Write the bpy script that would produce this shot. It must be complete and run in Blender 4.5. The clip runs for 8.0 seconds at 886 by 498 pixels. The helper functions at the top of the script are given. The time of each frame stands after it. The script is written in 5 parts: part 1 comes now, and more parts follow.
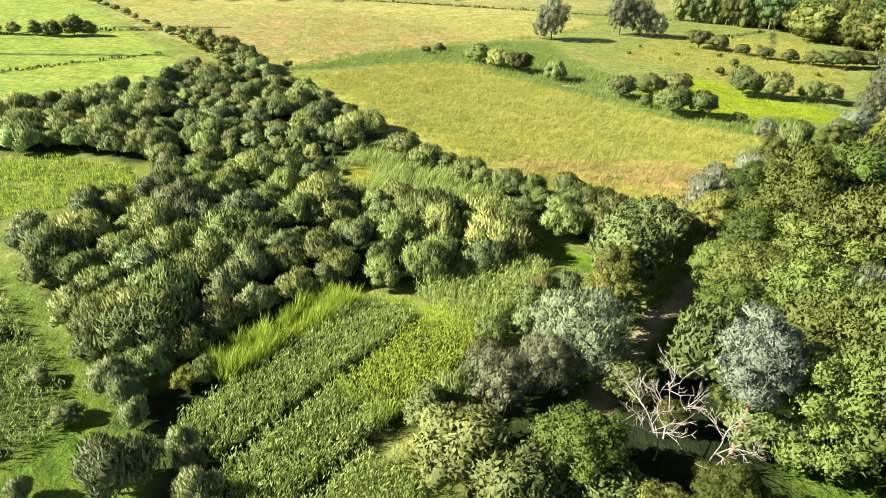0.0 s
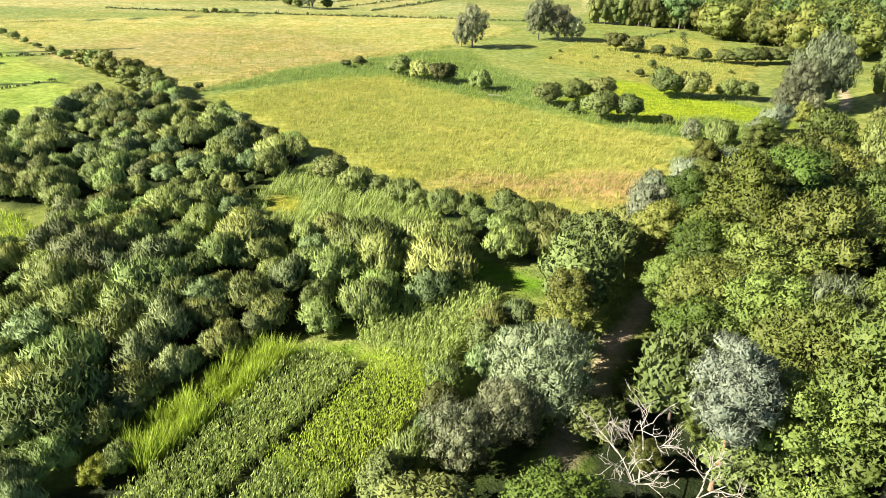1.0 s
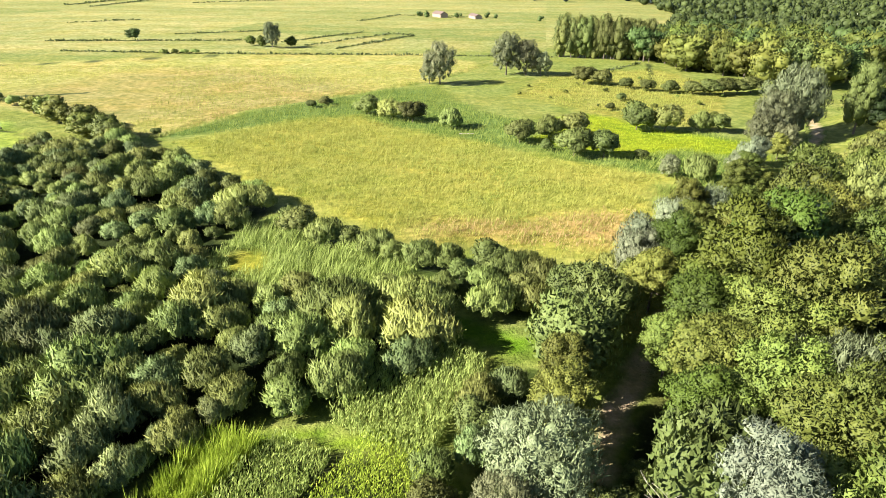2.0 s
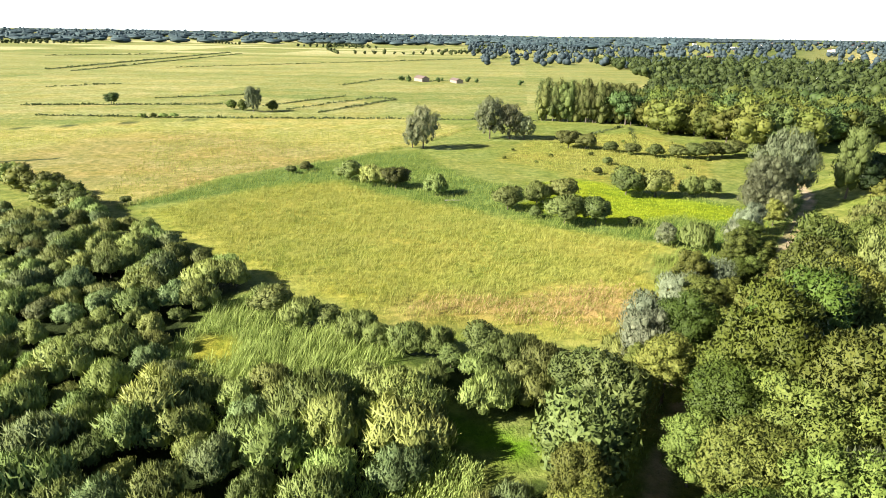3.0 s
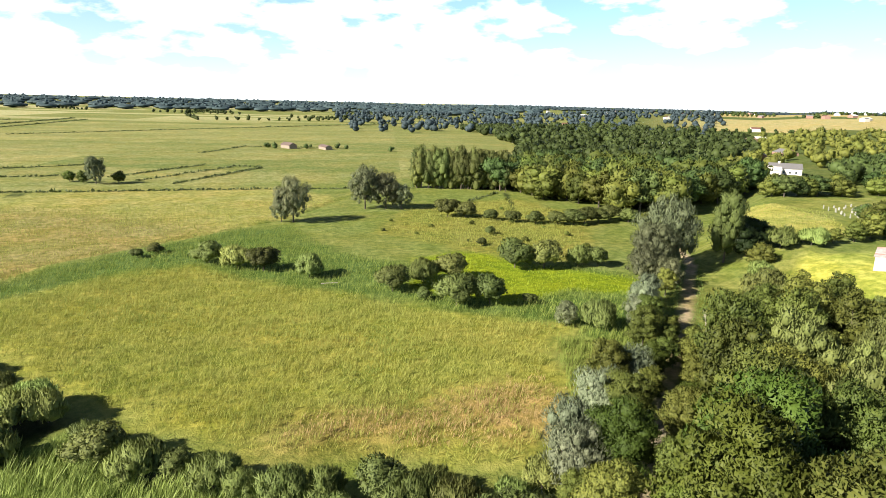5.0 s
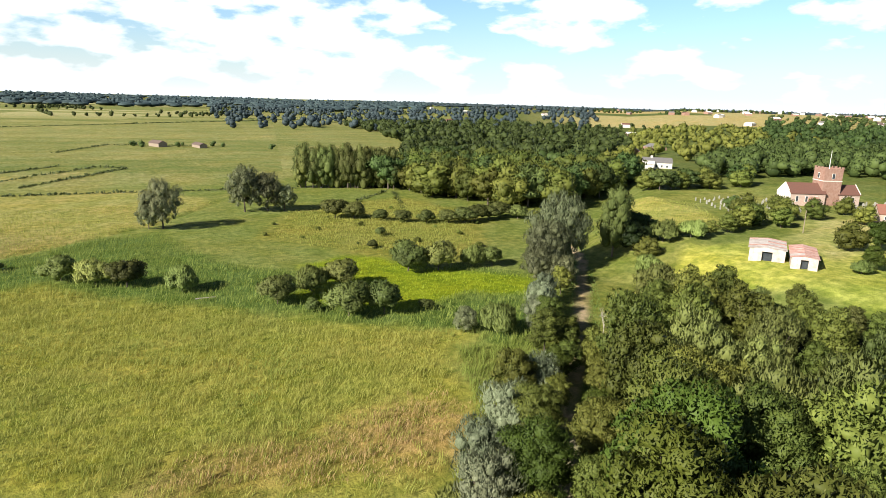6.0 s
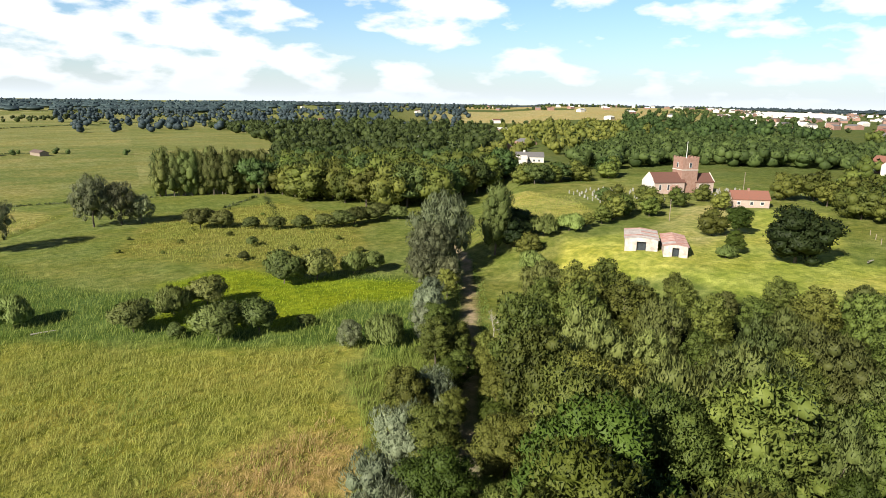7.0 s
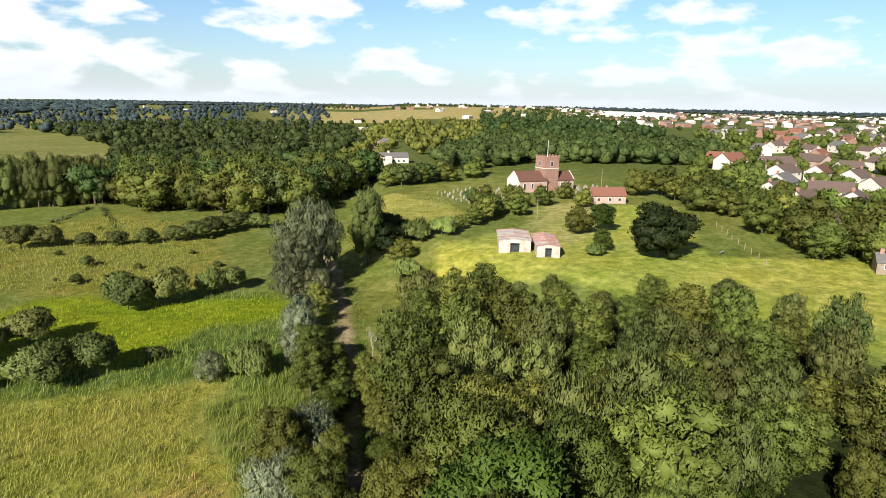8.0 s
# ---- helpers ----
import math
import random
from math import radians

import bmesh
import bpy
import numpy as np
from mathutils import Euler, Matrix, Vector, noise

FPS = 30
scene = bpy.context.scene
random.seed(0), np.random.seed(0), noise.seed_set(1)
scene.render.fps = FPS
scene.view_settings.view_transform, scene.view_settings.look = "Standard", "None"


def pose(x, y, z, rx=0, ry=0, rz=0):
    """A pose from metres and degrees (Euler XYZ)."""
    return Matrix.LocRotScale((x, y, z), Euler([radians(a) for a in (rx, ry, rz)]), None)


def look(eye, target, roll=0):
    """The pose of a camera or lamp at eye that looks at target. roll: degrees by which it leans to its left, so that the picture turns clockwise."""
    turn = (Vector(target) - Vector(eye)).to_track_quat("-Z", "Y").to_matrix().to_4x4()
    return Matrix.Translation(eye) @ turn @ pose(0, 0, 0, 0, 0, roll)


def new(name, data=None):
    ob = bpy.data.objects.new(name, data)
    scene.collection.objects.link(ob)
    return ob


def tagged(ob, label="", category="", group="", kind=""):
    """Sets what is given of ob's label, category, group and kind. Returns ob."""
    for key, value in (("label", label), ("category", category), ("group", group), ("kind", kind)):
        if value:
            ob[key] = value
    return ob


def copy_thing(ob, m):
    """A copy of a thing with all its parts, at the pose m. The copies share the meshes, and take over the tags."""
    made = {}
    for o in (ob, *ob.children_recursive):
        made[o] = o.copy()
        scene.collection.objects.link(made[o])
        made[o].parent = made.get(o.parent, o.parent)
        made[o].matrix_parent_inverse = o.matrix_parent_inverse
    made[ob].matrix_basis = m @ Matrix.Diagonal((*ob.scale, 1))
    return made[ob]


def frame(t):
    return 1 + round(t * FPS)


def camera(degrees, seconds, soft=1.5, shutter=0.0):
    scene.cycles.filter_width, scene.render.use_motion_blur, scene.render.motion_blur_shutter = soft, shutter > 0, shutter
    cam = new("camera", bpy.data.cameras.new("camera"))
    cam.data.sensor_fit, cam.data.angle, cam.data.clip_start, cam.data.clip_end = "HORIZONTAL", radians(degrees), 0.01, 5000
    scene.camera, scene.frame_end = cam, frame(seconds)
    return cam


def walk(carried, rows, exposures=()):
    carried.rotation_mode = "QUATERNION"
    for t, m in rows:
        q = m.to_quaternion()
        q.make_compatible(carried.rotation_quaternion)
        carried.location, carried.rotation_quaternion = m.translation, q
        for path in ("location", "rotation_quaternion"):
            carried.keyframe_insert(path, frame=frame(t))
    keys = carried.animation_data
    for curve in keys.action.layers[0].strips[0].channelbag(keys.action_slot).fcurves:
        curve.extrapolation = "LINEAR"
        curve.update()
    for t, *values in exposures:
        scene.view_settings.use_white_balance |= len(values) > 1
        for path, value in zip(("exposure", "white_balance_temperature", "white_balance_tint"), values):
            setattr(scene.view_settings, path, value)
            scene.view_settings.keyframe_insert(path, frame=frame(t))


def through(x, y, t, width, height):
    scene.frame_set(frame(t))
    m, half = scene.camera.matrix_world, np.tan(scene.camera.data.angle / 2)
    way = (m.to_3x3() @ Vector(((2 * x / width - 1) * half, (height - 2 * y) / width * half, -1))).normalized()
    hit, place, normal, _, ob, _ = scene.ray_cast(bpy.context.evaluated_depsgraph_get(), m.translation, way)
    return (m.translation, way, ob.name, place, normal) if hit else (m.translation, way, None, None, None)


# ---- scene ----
cam = camera(69.9, 8.0, soft=0.75)
PATH = [
    (0, (1.472, -2.249, 36.294), (1.439, -0.482, 35.358), 2.7),
    (0.5, (0.954, 0.467, 36.332), (1.048, 2.234, 35.399), 2.4),
    (1, (0.684, 3.575, 36.42), (0.862, 5.347, 35.509), 1.6),
    (1.5, (0.565, 6.885, 36.535), (0.8, 8.671, 35.667), 1.0),
    (1.7, (0.581, 8.247, 36.539), (0.831, 10.038, 35.685), 0.9),
    (3, (0.902, 17.882, 36.429), (1.237, 19.743, 35.777), 1.0),
    (3.5, (1.348, 21.608, 36.432), (1.719, 23.488, 35.86), 0.9),
    (4, (1.75, 25.21, 36.485), (2.194, 27.092, 35.973), 0.8),
    (4.2, (1.937, 26.638, 36.484), (2.425, 28.514, 35.994), 0.8),
    (5.3, (3.374, 34.692, 36.4), (4.191, 36.461, 35.949), 1.7),
    (5.5, (3.783, 36.043, 36.391), (4.659, 37.783, 35.937), 1.8),
    (6, (5.262, 39.065, 36.347), (6.299, 40.712, 35.889), 1.8),
    (6.5, (7.036, 41.648, 36.264), (8.228, 43.187, 35.806), 1.3),
    (7, (8.956, 44.233, 36.284), (10.289, 45.652, 35.829), 1.0),
    (7.5, (11.138, 47.058, 36.354), (12.616, 48.328, 35.903), 1.0),
    (8, (13.44, 50.033, 36.372), (15.048, 51.133, 35.923), 1.1),
]
walk(cam, [(t, look(eye, target, roll)) for t, eye, target, roll in PATH],
     exposures=[(0.0, 1.98), (1.7, 2.06), (3.0, 1.9), (4.0, 1.68), (5.5, 1.2), (6.5, 0.95), (8.0, 0.78)])

# ---- world, sun, exposure ----
SUN_AZ, SUN_EL = Vector((-1.0, -0.16, 0.0)).normalized(), radians(31)
world = bpy.data.worlds.new("world")
scene.world = world
world.use_nodes = True
wn, wl = world.node_tree.nodes, world.node_tree.links
wn.clear()
w_out = wn.new("ShaderNodeOutputWorld")
w_bg = wn.new("ShaderNodeBackground")
w_bg.inputs["Strength"].default_value = 0.036
sky = wn.new("ShaderNodeTexSky")
sky.sky_type = "NISHITA"
sky.sun_disc = False
sky.sun_elevation = SUN_EL
sky.sun_rotation = math.atan2(SUN_AZ.x, SUN_AZ.y)
sky.air_density, sky.dust_density, sky.ozone_density = 1.0, 0.9, 1.5
# broken cumulus, heaped along the horizon
w_tc = wn.new("ShaderNodeTexCoord")
w_sep = wn.new("ShaderNodeSeparateXYZ")
wl.new(w_tc.outputs["Generated"], w_sep.inputs[0])


def w_math(op, a, b=None, clamp=False):
    node = wn.new("ShaderNodeMath")
    node.operation, node.use_clamp = op, clamp
    for k, v in enumerate((a, b)):
        if v is None:
            continue
        if isinstance(v, (int, float)):
            node.inputs[k].default_value = v
        else:
            wl.new(v, node.inputs[k])
    return node.outputs[0]


w_map = wn.new("ShaderNodeMapping")
w_map.inputs["Scale"].default_value = (1.0, 1.0, 2.7)
wl.new(w_tc.outputs["Generated"], w_map.inputs["Vector"])


def w_clouds(scale, detail, rough):
    node = wn.new("ShaderNodeTexNoise")
    node.inputs["Scale"].default_value, node.inputs["Detail"].default_value, node.inputs["Roughness"].default_value = scale, detail, rough
    wl.new(w_map.outputs[0], node.inputs["Vector"])
    return node.outputs["Fac"]


w_puff = w_math("ADD", w_math("MULTIPLY", w_clouds(10.5, 7.0, 0.5), 0.75), w_math("MULTIPLY", w_clouds(3.2, 2.0, 0.5), 0.25))
# denser cloud towards the sun's side of the north, clear sky overhead
w_bias = w_math("ADD", w_math("MULTIPLY", w_math("SUBTRACT", w_sep.outputs[1], w_sep.outputs[0]), 0.055), w_math("MULTIPLY", w_math("MAXIMUM", w_math("SUBTRACT", w_sep.outputs[2], 0.2), 0.0), -0.6))
w_den = w_math("ADD", w_puff, w_bias)
w_ramp = wn.new("ShaderNodeValToRGB")
w_ramp.color_ramp.elements[0].position = 0.475
w_ramp.color_ramp.elements[1].position = 0.56
wl.new(w_den, w_ramp.inputs[0])
w_shade = wn.new("ShaderNodeValToRGB")
w_shade.color_ramp.elements[0].position = 0.52
w_shade.color_ramp.elements[0].color = (18.5, 18.7, 19, 1)
w_shade.color_ramp.elements[1].position = 0.70
w_shade.color_ramp.elements[1].color = (14.5, 15.2, 16.6, 1)
wl.new(w_puff, w_shade.inputs[0])
w_mix = wn.new("ShaderNodeMixRGB")
wl.new(w_ramp.outputs[0], w_mix.inputs[0])
# the air's own light: brightest low down, deepening overhead
w_air = wn.new("ShaderNodeVectorMath")
w_air.operation = "MULTIPLY"
w_deep = wn.new("ShaderNodeMixRGB")
w_deep.inputs[1].default_value, w_deep.inputs[2].default_value = (1.7, 2.1, 2.5, 1), (0.32, 0.35, 0.38, 1)
wl.new(w_math("MULTIPLY", w_math("MAXIMUM", w_math("SUBTRACT", w_sep.outputs[2], 0.15), 0.0), 2.2, True), w_deep.inputs[0])
wl.new(w_deep.outputs[0], w_air.inputs[1])
wl.new(sky.outputs[0], w_air.inputs[0])
wl.new(w_air.outputs[0], w_mix.inputs[1])
wl.new(w_shade.outputs[0], w_mix.inputs[2])
# pale haze that thickens towards the horizon
w_haze = wn.new("ShaderNodeMixRGB")
wl.new(w_math("POWER", 2.718, w_math("MULTIPLY", w_math("MAXIMUM", w_sep.outputs[2], 0.0), -24.0)), w_haze.inputs[0])
wl.new(w_mix.outputs[0], w_haze.inputs[1])
w_haze.inputs[2].default_value = (14.2, 15.4, 16.4, 1)
wl.new(w_haze.outputs[0], w_bg.inputs["Color"])
wl.new(w_bg.outputs[0], w_out.inputs["Surface"])

sun_data = bpy.data.lights.new("sun", "SUN")
sun_data.energy, sun_data.angle, sun_data.color = 5.0, radians(0.53), (1.0, 0.93, 0.80)
sun = new("sun", sun_data)
sun_way = Vector((SUN_AZ.x * math.cos(SUN_EL), SUN_AZ.y * math.cos(SUN_EL), math.sin(SUN_EL)))
sun.matrix_world = look(sun_way * 300, (0, 0, 0))

# ---- materials ----


class Nodes:
    """A small builder of node materials."""

    def __init__(self, name):
        self.mat = bpy.data.materials.new(name)
        self.mat.use_nodes = True
        self.n, self.l = self.mat.node_tree.nodes, self.mat.node_tree.links
        self.n.clear()
        self.out = self.n.new("ShaderNodeOutputMaterial")

    def put(self, socket, v):
        if isinstance(v, bpy.types.NodeSocket):
            self.l.new(v, socket)
        elif isinstance(v, (int, float)):
            socket.default_value = v
        else:
            socket.default_value = (*v, 1.0)[:len(socket.default_value)] if len(v) == 3 else v

    def node(self, kind, **ins):
        node = self.n.new(kind)
        for k, v in ins.items():
            self.put(node.inputs[k.replace("_", " ")], v)
        return node

    def noise(self, scale, detail=4.0, rough=0.55, vec=None, stretch=None):
        if stretch is not None:
            mp = self.n.new("ShaderNodeMapping")
            mp.inputs["Scale"].default_value = stretch
            self.l.new(vec or self.coord(), mp.inputs["Vector"])
            vec = mp.outputs[0]
        node = self.node("ShaderNodeTexNoise", Scale=scale, Detail=detail, Roughness=rough)
        self.l.new(vec or self.coord(), node.inputs["Vector"])
        return node.outputs["Fac"]

    def coord(self, which="Object"):
        return self.n.new("ShaderNodeTexCoord").outputs[which]

    def place(self):
        return self.n.new("ShaderNodeNewGeometry").outputs["Position"]

    def math(self, op, a, b=0.0, clamp=False):
        node = self.n.new("ShaderNodeMath")
        node.operation, node.use_clamp = op, clamp
        self.put(node.inputs[0], a), self.put(node.inputs[1], b)
        return node.outputs[0]

    def span(self, v, a, b, lo=0.0, hi=1.0):
        node = self.n.new("ShaderNodeMapRange")
        self.put(node.inputs["Value"], v)
        for k, x in zip(("From Min", "From Max", "To Min", "To Max"), (a, b, lo, hi)):
            node.inputs[k].default_value = x
        return node.outputs[0]

    def mix(self, fac, a, b, kind="MIX"):
        node = self.n.new("ShaderNodeMixRGB")
        node.blend_type = kind
        self.put(node.inputs[0], fac), self.put(node.inputs[1], a), self.put(node.inputs[2], b)
        return node.outputs[0]

    def bump(self, height, strength=0.5, distance=0.05):
        node = self.node("ShaderNodeBump", Strength=strength, Distance=distance, Height=height)
        return node.outputs[0]

    def finish(self, colour, rough=0.8, metal=0.0, normal=None, through=0.0, through_colour=None, spec=0.3):
        p = self.n.new("ShaderNodeBsdfPrincipled")
        self.put(p.inputs["Base Color"], colour), self.put(p.inputs["Roughness"], rough)
        self.put(p.inputs["Metallic"], metal), self.put(p.inputs["Specular IOR Level"], spec)
        if normal is not None:
            self.l.new(normal, p.inputs["Normal"])
        shader = p.outputs[0]
        if through:
            tr = self.node("ShaderNodeBsdfTranslucent")
            self.put(tr.inputs["Color"], through_colour or colour)
            mx = self.n.new("ShaderNodeMixShader")
            mx.inputs[0].default_value = through
            self.l.new(shader, mx.inputs[1]), self.l.new(tr.outputs[0], mx.inputs[2])
            shader = mx.outputs[0]
        self.l.new(shader, self.out.inputs["Surface"])
        return self.mat


def leaf_material(name, dark, light, through=0.10, rough=0.6, tips=None, spec=0.14):
    m = Nodes(name)
    geo = m.n.new("ShaderNodeNewGeometry")
    info = m.n.new("ShaderNodeObjectInfo")
    c = m.mix(geo.outputs["Random Per Island"], dark, light)
    patch = m.span(m.noise(0.35, 3, vec=geo.outputs["Position"]), 0.35, 0.68)
    c = m.mix(patch, c, m.mix(0.5, c, tips or light))
    stand = m.span(m.noise(0.075, 2, vec=geo.outputs["Position"]), 0.32, 0.68, 0.76, 1.26)
    tree = m.math("MULTIPLY", stand, m.span(info.outputs["Random"], 0, 1, 0.64, 1.38))
    hsv = m.node("ShaderNodeHueSaturation", Hue=m.span(m.math("FRACT", m.math("MULTIPLY", info.outputs["Random"], 7.3)), 0, 1, 0.476, 0.522), Saturation=1.0, Value=tree, Color=c)
    return m.finish(hsv.outputs[0], rough=rough, through=through, spec=spec)


LEAF = {
    "willow": leaf_material("leaf_willow", (0.099, 0.134, 0.032), (0.193, 0.228, 0.066)),
    "silver": leaf_material("leaf_silver", (0.081, 0.102, 0.055), (0.182, 0.205, 0.125), rough=0.5),
    "grey": leaf_material("leaf_grey", (0.079, 0.094, 0.046), (0.152, 0.170, 0.087), rough=0.5),
    "broad": leaf_material("leaf_broad", (0.061, 0.083, 0.017), (0.118, 0.137, 0.029)),
    "dark": leaf_material("leaf_dark", (0.015, 0.031, 0.009), (0.034, 0.054, 0.015)),
    "bright": leaf_material("leaf_bright", (0.042, 0.063, 0.009), (0.071, 0.095, 0.016)),
    "yellow": leaf_material("leaf_yellow", (0.099, 0.129, 0.015), (0.169, 0.189, 0.030), through=0.35),
    "pine": leaf_material("leaf_pine", (0.115, 0.150, 0.095), (0.270, 0.310, 0.215), through=0.1),
    "olive": leaf_material("leaf_olive", (0.071, 0.091, 0.025), (0.122, 0.142, 0.041)),
    "pale": leaf_material("leaf_pale_willow", (0.079, 0.116, 0.040), (0.180, 0.223, 0.085)),
    "far": leaf_material("leaf_far", (0.028, 0.048, 0.015), (0.084, 0.121, 0.034), through=0.15),
    # far leaves with the blue veil of distant air painted into their colour
    "haze": leaf_material("leaf_distant_hazed", (0.026, 0.039, 0.046), (0.042, 0.061, 0.066), through=0.05),
}


def bark_material(name, a, b):
    m = Nodes(name)
    v = m.noise(6.0, 5, stretch=(1, 1, 0.2))
    return m.finish(m.mix(v, a, b), rough=0.9, normal=m.bump(v, 0.6, 0.03))


BARK = bark_material("bark", (0.05, 0.04, 0.03), (0.16, 0.13, 0.10))
BARK_RED = bark_material("bark_pine", (0.22, 0.09, 0.05), (0.42, 0.22, 0.13))
DEADWOOD = bark_material("deadwood", (0.22, 0.20, 0.16), (0.42, 0.39, 0.33))


def blade_material(name, dark, light, through=0.3, alt=None):
    m = Nodes(name)
    geo = m.n.new("ShaderNodeNewGeometry")
    c = m.mix(geo.outputs["Random Per Island"], dark, light)
    patch = m.span(m.noise(0.12, 4, vec=geo.outputs["Position"]), 0.36, 0.66)
    if alt:
        drift = m.noise(0.055, 5, 0.6, vec=geo.outputs["Position"], stretch=(1.0, 0.6, 1.0))
        c = m.mix(m.span(drift, 0.44, 0.58), c, m.mix(geo.outputs["Random Per Island"], alt, light))
    return m.finish(m.mix(m.math("MULTIPLY", patch, 0.6), c, light), rough=0.7, through=through)


BLADE = {
    "dry": blade_material("blade_dry", (0.185, 0.205, 0.033), (0.340, 0.338, 0.080), alt=(0.125, 0.190, 0.028)),
    "rust": blade_material("blade_rust", (0.265, 0.190, 0.072), (0.430, 0.310, 0.145)),
    "green": blade_material("blade_green", (0.089, 0.151, 0.031), (0.178, 0.248, 0.062)),
    "reed": blade_material("blade_reed", (0.125, 0.175, 0.028), (0.220, 0.265, 0.055)),
    "lush": blade_material("blade_lush", (0.165, 0.235, 0.010), (0.275, 0.335, 0.022)),
    "osier": blade_material("blade_osier", (0.150, 0.213, 0.046), (0.329, 0.397, 0.109)),
    "yellow": blade_material("blade_yellow", (0.205, 0.289, 0.022), (0.340, 0.424, 0.052)),
}

# ---- helpers of this place ----


def mesh_of(name, verts, faces, mats=(), slots=None, smooth=False):
    me = bpy.data.meshes.new(name)
    me.from_pydata(verts.tolist() if isinstance(verts, np.ndarray) else verts, [], faces.tolist() if isinstance(faces, np.ndarray) else faces)
    for m in mats:
        me.materials.append(m)
    if slots is not None:
        me.polygons.foreach_set("material_index", np.asarray(slots, dtype=np.int32))
    if smooth:
        me.polygons.foreach_set("use_smooth", np.ones(len(me.polygons), dtype=bool))
    me.update()
    return me


def child(name, me, parent, label=""):
    ob = new(name, me)
    ob.parent = parent
    return tagged(ob, label)


def part(name, bm, material, parent, label=""):
    me = bpy.data.meshes.new(name)
    bm.to_mesh(me)
    bm.free()
    me.materials.append(material)
    return child(name, me, parent, label)


def smoothstep(a, b, v):
    t = np.clip((np.asarray(v, dtype=float) - a) / (b - a), 0, 1)
    return t * t * (3 - 2 * t)


def hill(x, y):
    """Height of the land: flat marsh, a low rise under the church, far ridges."""
    x, y = np.asarray(x, dtype=float), np.asarray(y, dtype=float)
    foot = 98 + 0.25 * (y - 110) + np.maximum(0, y - 150) * 1.0
    h = 6.3 * smoothstep(0, 32, x - foot) + 1.2 * smoothstep(60, 105, x - foot)
    r = np.hypot(x, y)
    h = h + 7.0 * smoothstep(1500, 3200, r) + 5.0 * smoothstep(300, 900, r) * smoothstep(100, 500, x - 0.35 * y)
    h = h + 13.0 * smoothstep(700, 1500, r) * smoothstep(2900, 1900, r) * smoothstep(0.5, 0.8, x / np.maximum(y, 1.0)) * smoothstep(2.7, 1.9, x / np.maximum(y, 1.0)) * (y > 0)
    return h


def ground_z(x, y):
    return float(hill(x, y))


def inside(poly, x, y):
    x, y = np.asarray(x, dtype=float), np.asarray(y, dtype=float)
    hit = np.zeros(x.shape, dtype=bool)
    for (xa, ya), (xb, yb) in zip(poly, poly[1:] + poly[:1]):
        cross = ((ya > y) != (yb > y)) & (x < (xb - xa) * (y - ya) / (yb - ya + 1e-9) + xa)
        hit ^= cross
    return hit


def edge_distance(poly, x, y):
    """Distance to a polygon's rim, positive inside."""
    x, y = np.asarray(x, dtype=float), np.asarray(y, dtype=float)
    d = np.full(x.shape, 1e9)
    for (xa, ya), (xb, yb) in zip(poly, poly[1:] + poly[:1]):
        ux, uy = xb - xa, yb - ya
        t = np.clip(((x - xa) * ux + (y - ya) * uy) / (ux * ux + uy * uy + 1e-9), 0, 1)
        d = np.minimum(d, np.hypot(x - xa - t * ux, y - ya - t * uy))
    return np.where(inside(poly, x, y), d, -d)


def line_distance(line, x, y):
    x, y = np.asarray(x, dtype=float), np.asarray(y, dtype=float)
    d = np.full(x.shape, 1e9)
    for (xa, ya), (xb, yb) in zip(line, line[1:]):
        ux, uy = xb - xa, yb - ya
        t = np.clip(((x - xa) * ux + (y - ya) * uy) / (ux * ux + uy * uy + 1e-9), 0, 1)
        d = np.minimum(d, np.hypot(x - xa - t * ux, y - ya - t * uy))
    return d


def scatter(poly, gap, rng, tries=30, keep_out=()):
    """Evenly jittered places inside a polygon, at least gap apart."""
    xs, ys = [p[0] for p in poly], [p[1] for p in poly]
    n = int((max(xs) - min(xs)) * (max(ys) - min(ys)) / gap ** 2 * tries / 4)
    px, py = rng.uniform(min(xs), max(xs), n), rng.uniform(min(ys), max(ys), n)
    ok = inside(poly, px, py)
    for q in keep_out:
        ok &= ~inside(q, px, py)
    cells, kept = {}, []
    for x, y in zip(px[ok], py[ok]):
        i, j = int(x // gap), int(y // gap)
        if any((x - a) ** 2 + (y - b) ** 2 < gap * gap for di in (-1, 0, 1) for dj in (-1, 0, 1) for a, b in cells.get((i + di, j + dj), ())):
            continue
        cells.setdefault((i, j), []).append((x, y))
        kept.append((x, y))
    return kept


def unit(v):
    return v / (np.linalg.norm(v, axis=-1, keepdims=True) + 1e-9)


ICO_SMALL = None


def ico_small():
    global ICO_SMALL
    if ICO_SMALL is None:
        bm = bmesh.new()
        bmesh.ops.create_icosphere(bm, subdivisions=1, radius=1.0)
        bm.verts.ensure_lookup_table()
        ICO_SMALL = (np.array([v.co[:] for v in bm.verts]), np.array([[v.index for v in f.verts] for f in bm.faces]))
        bm.free()
    return ICO_SMALL


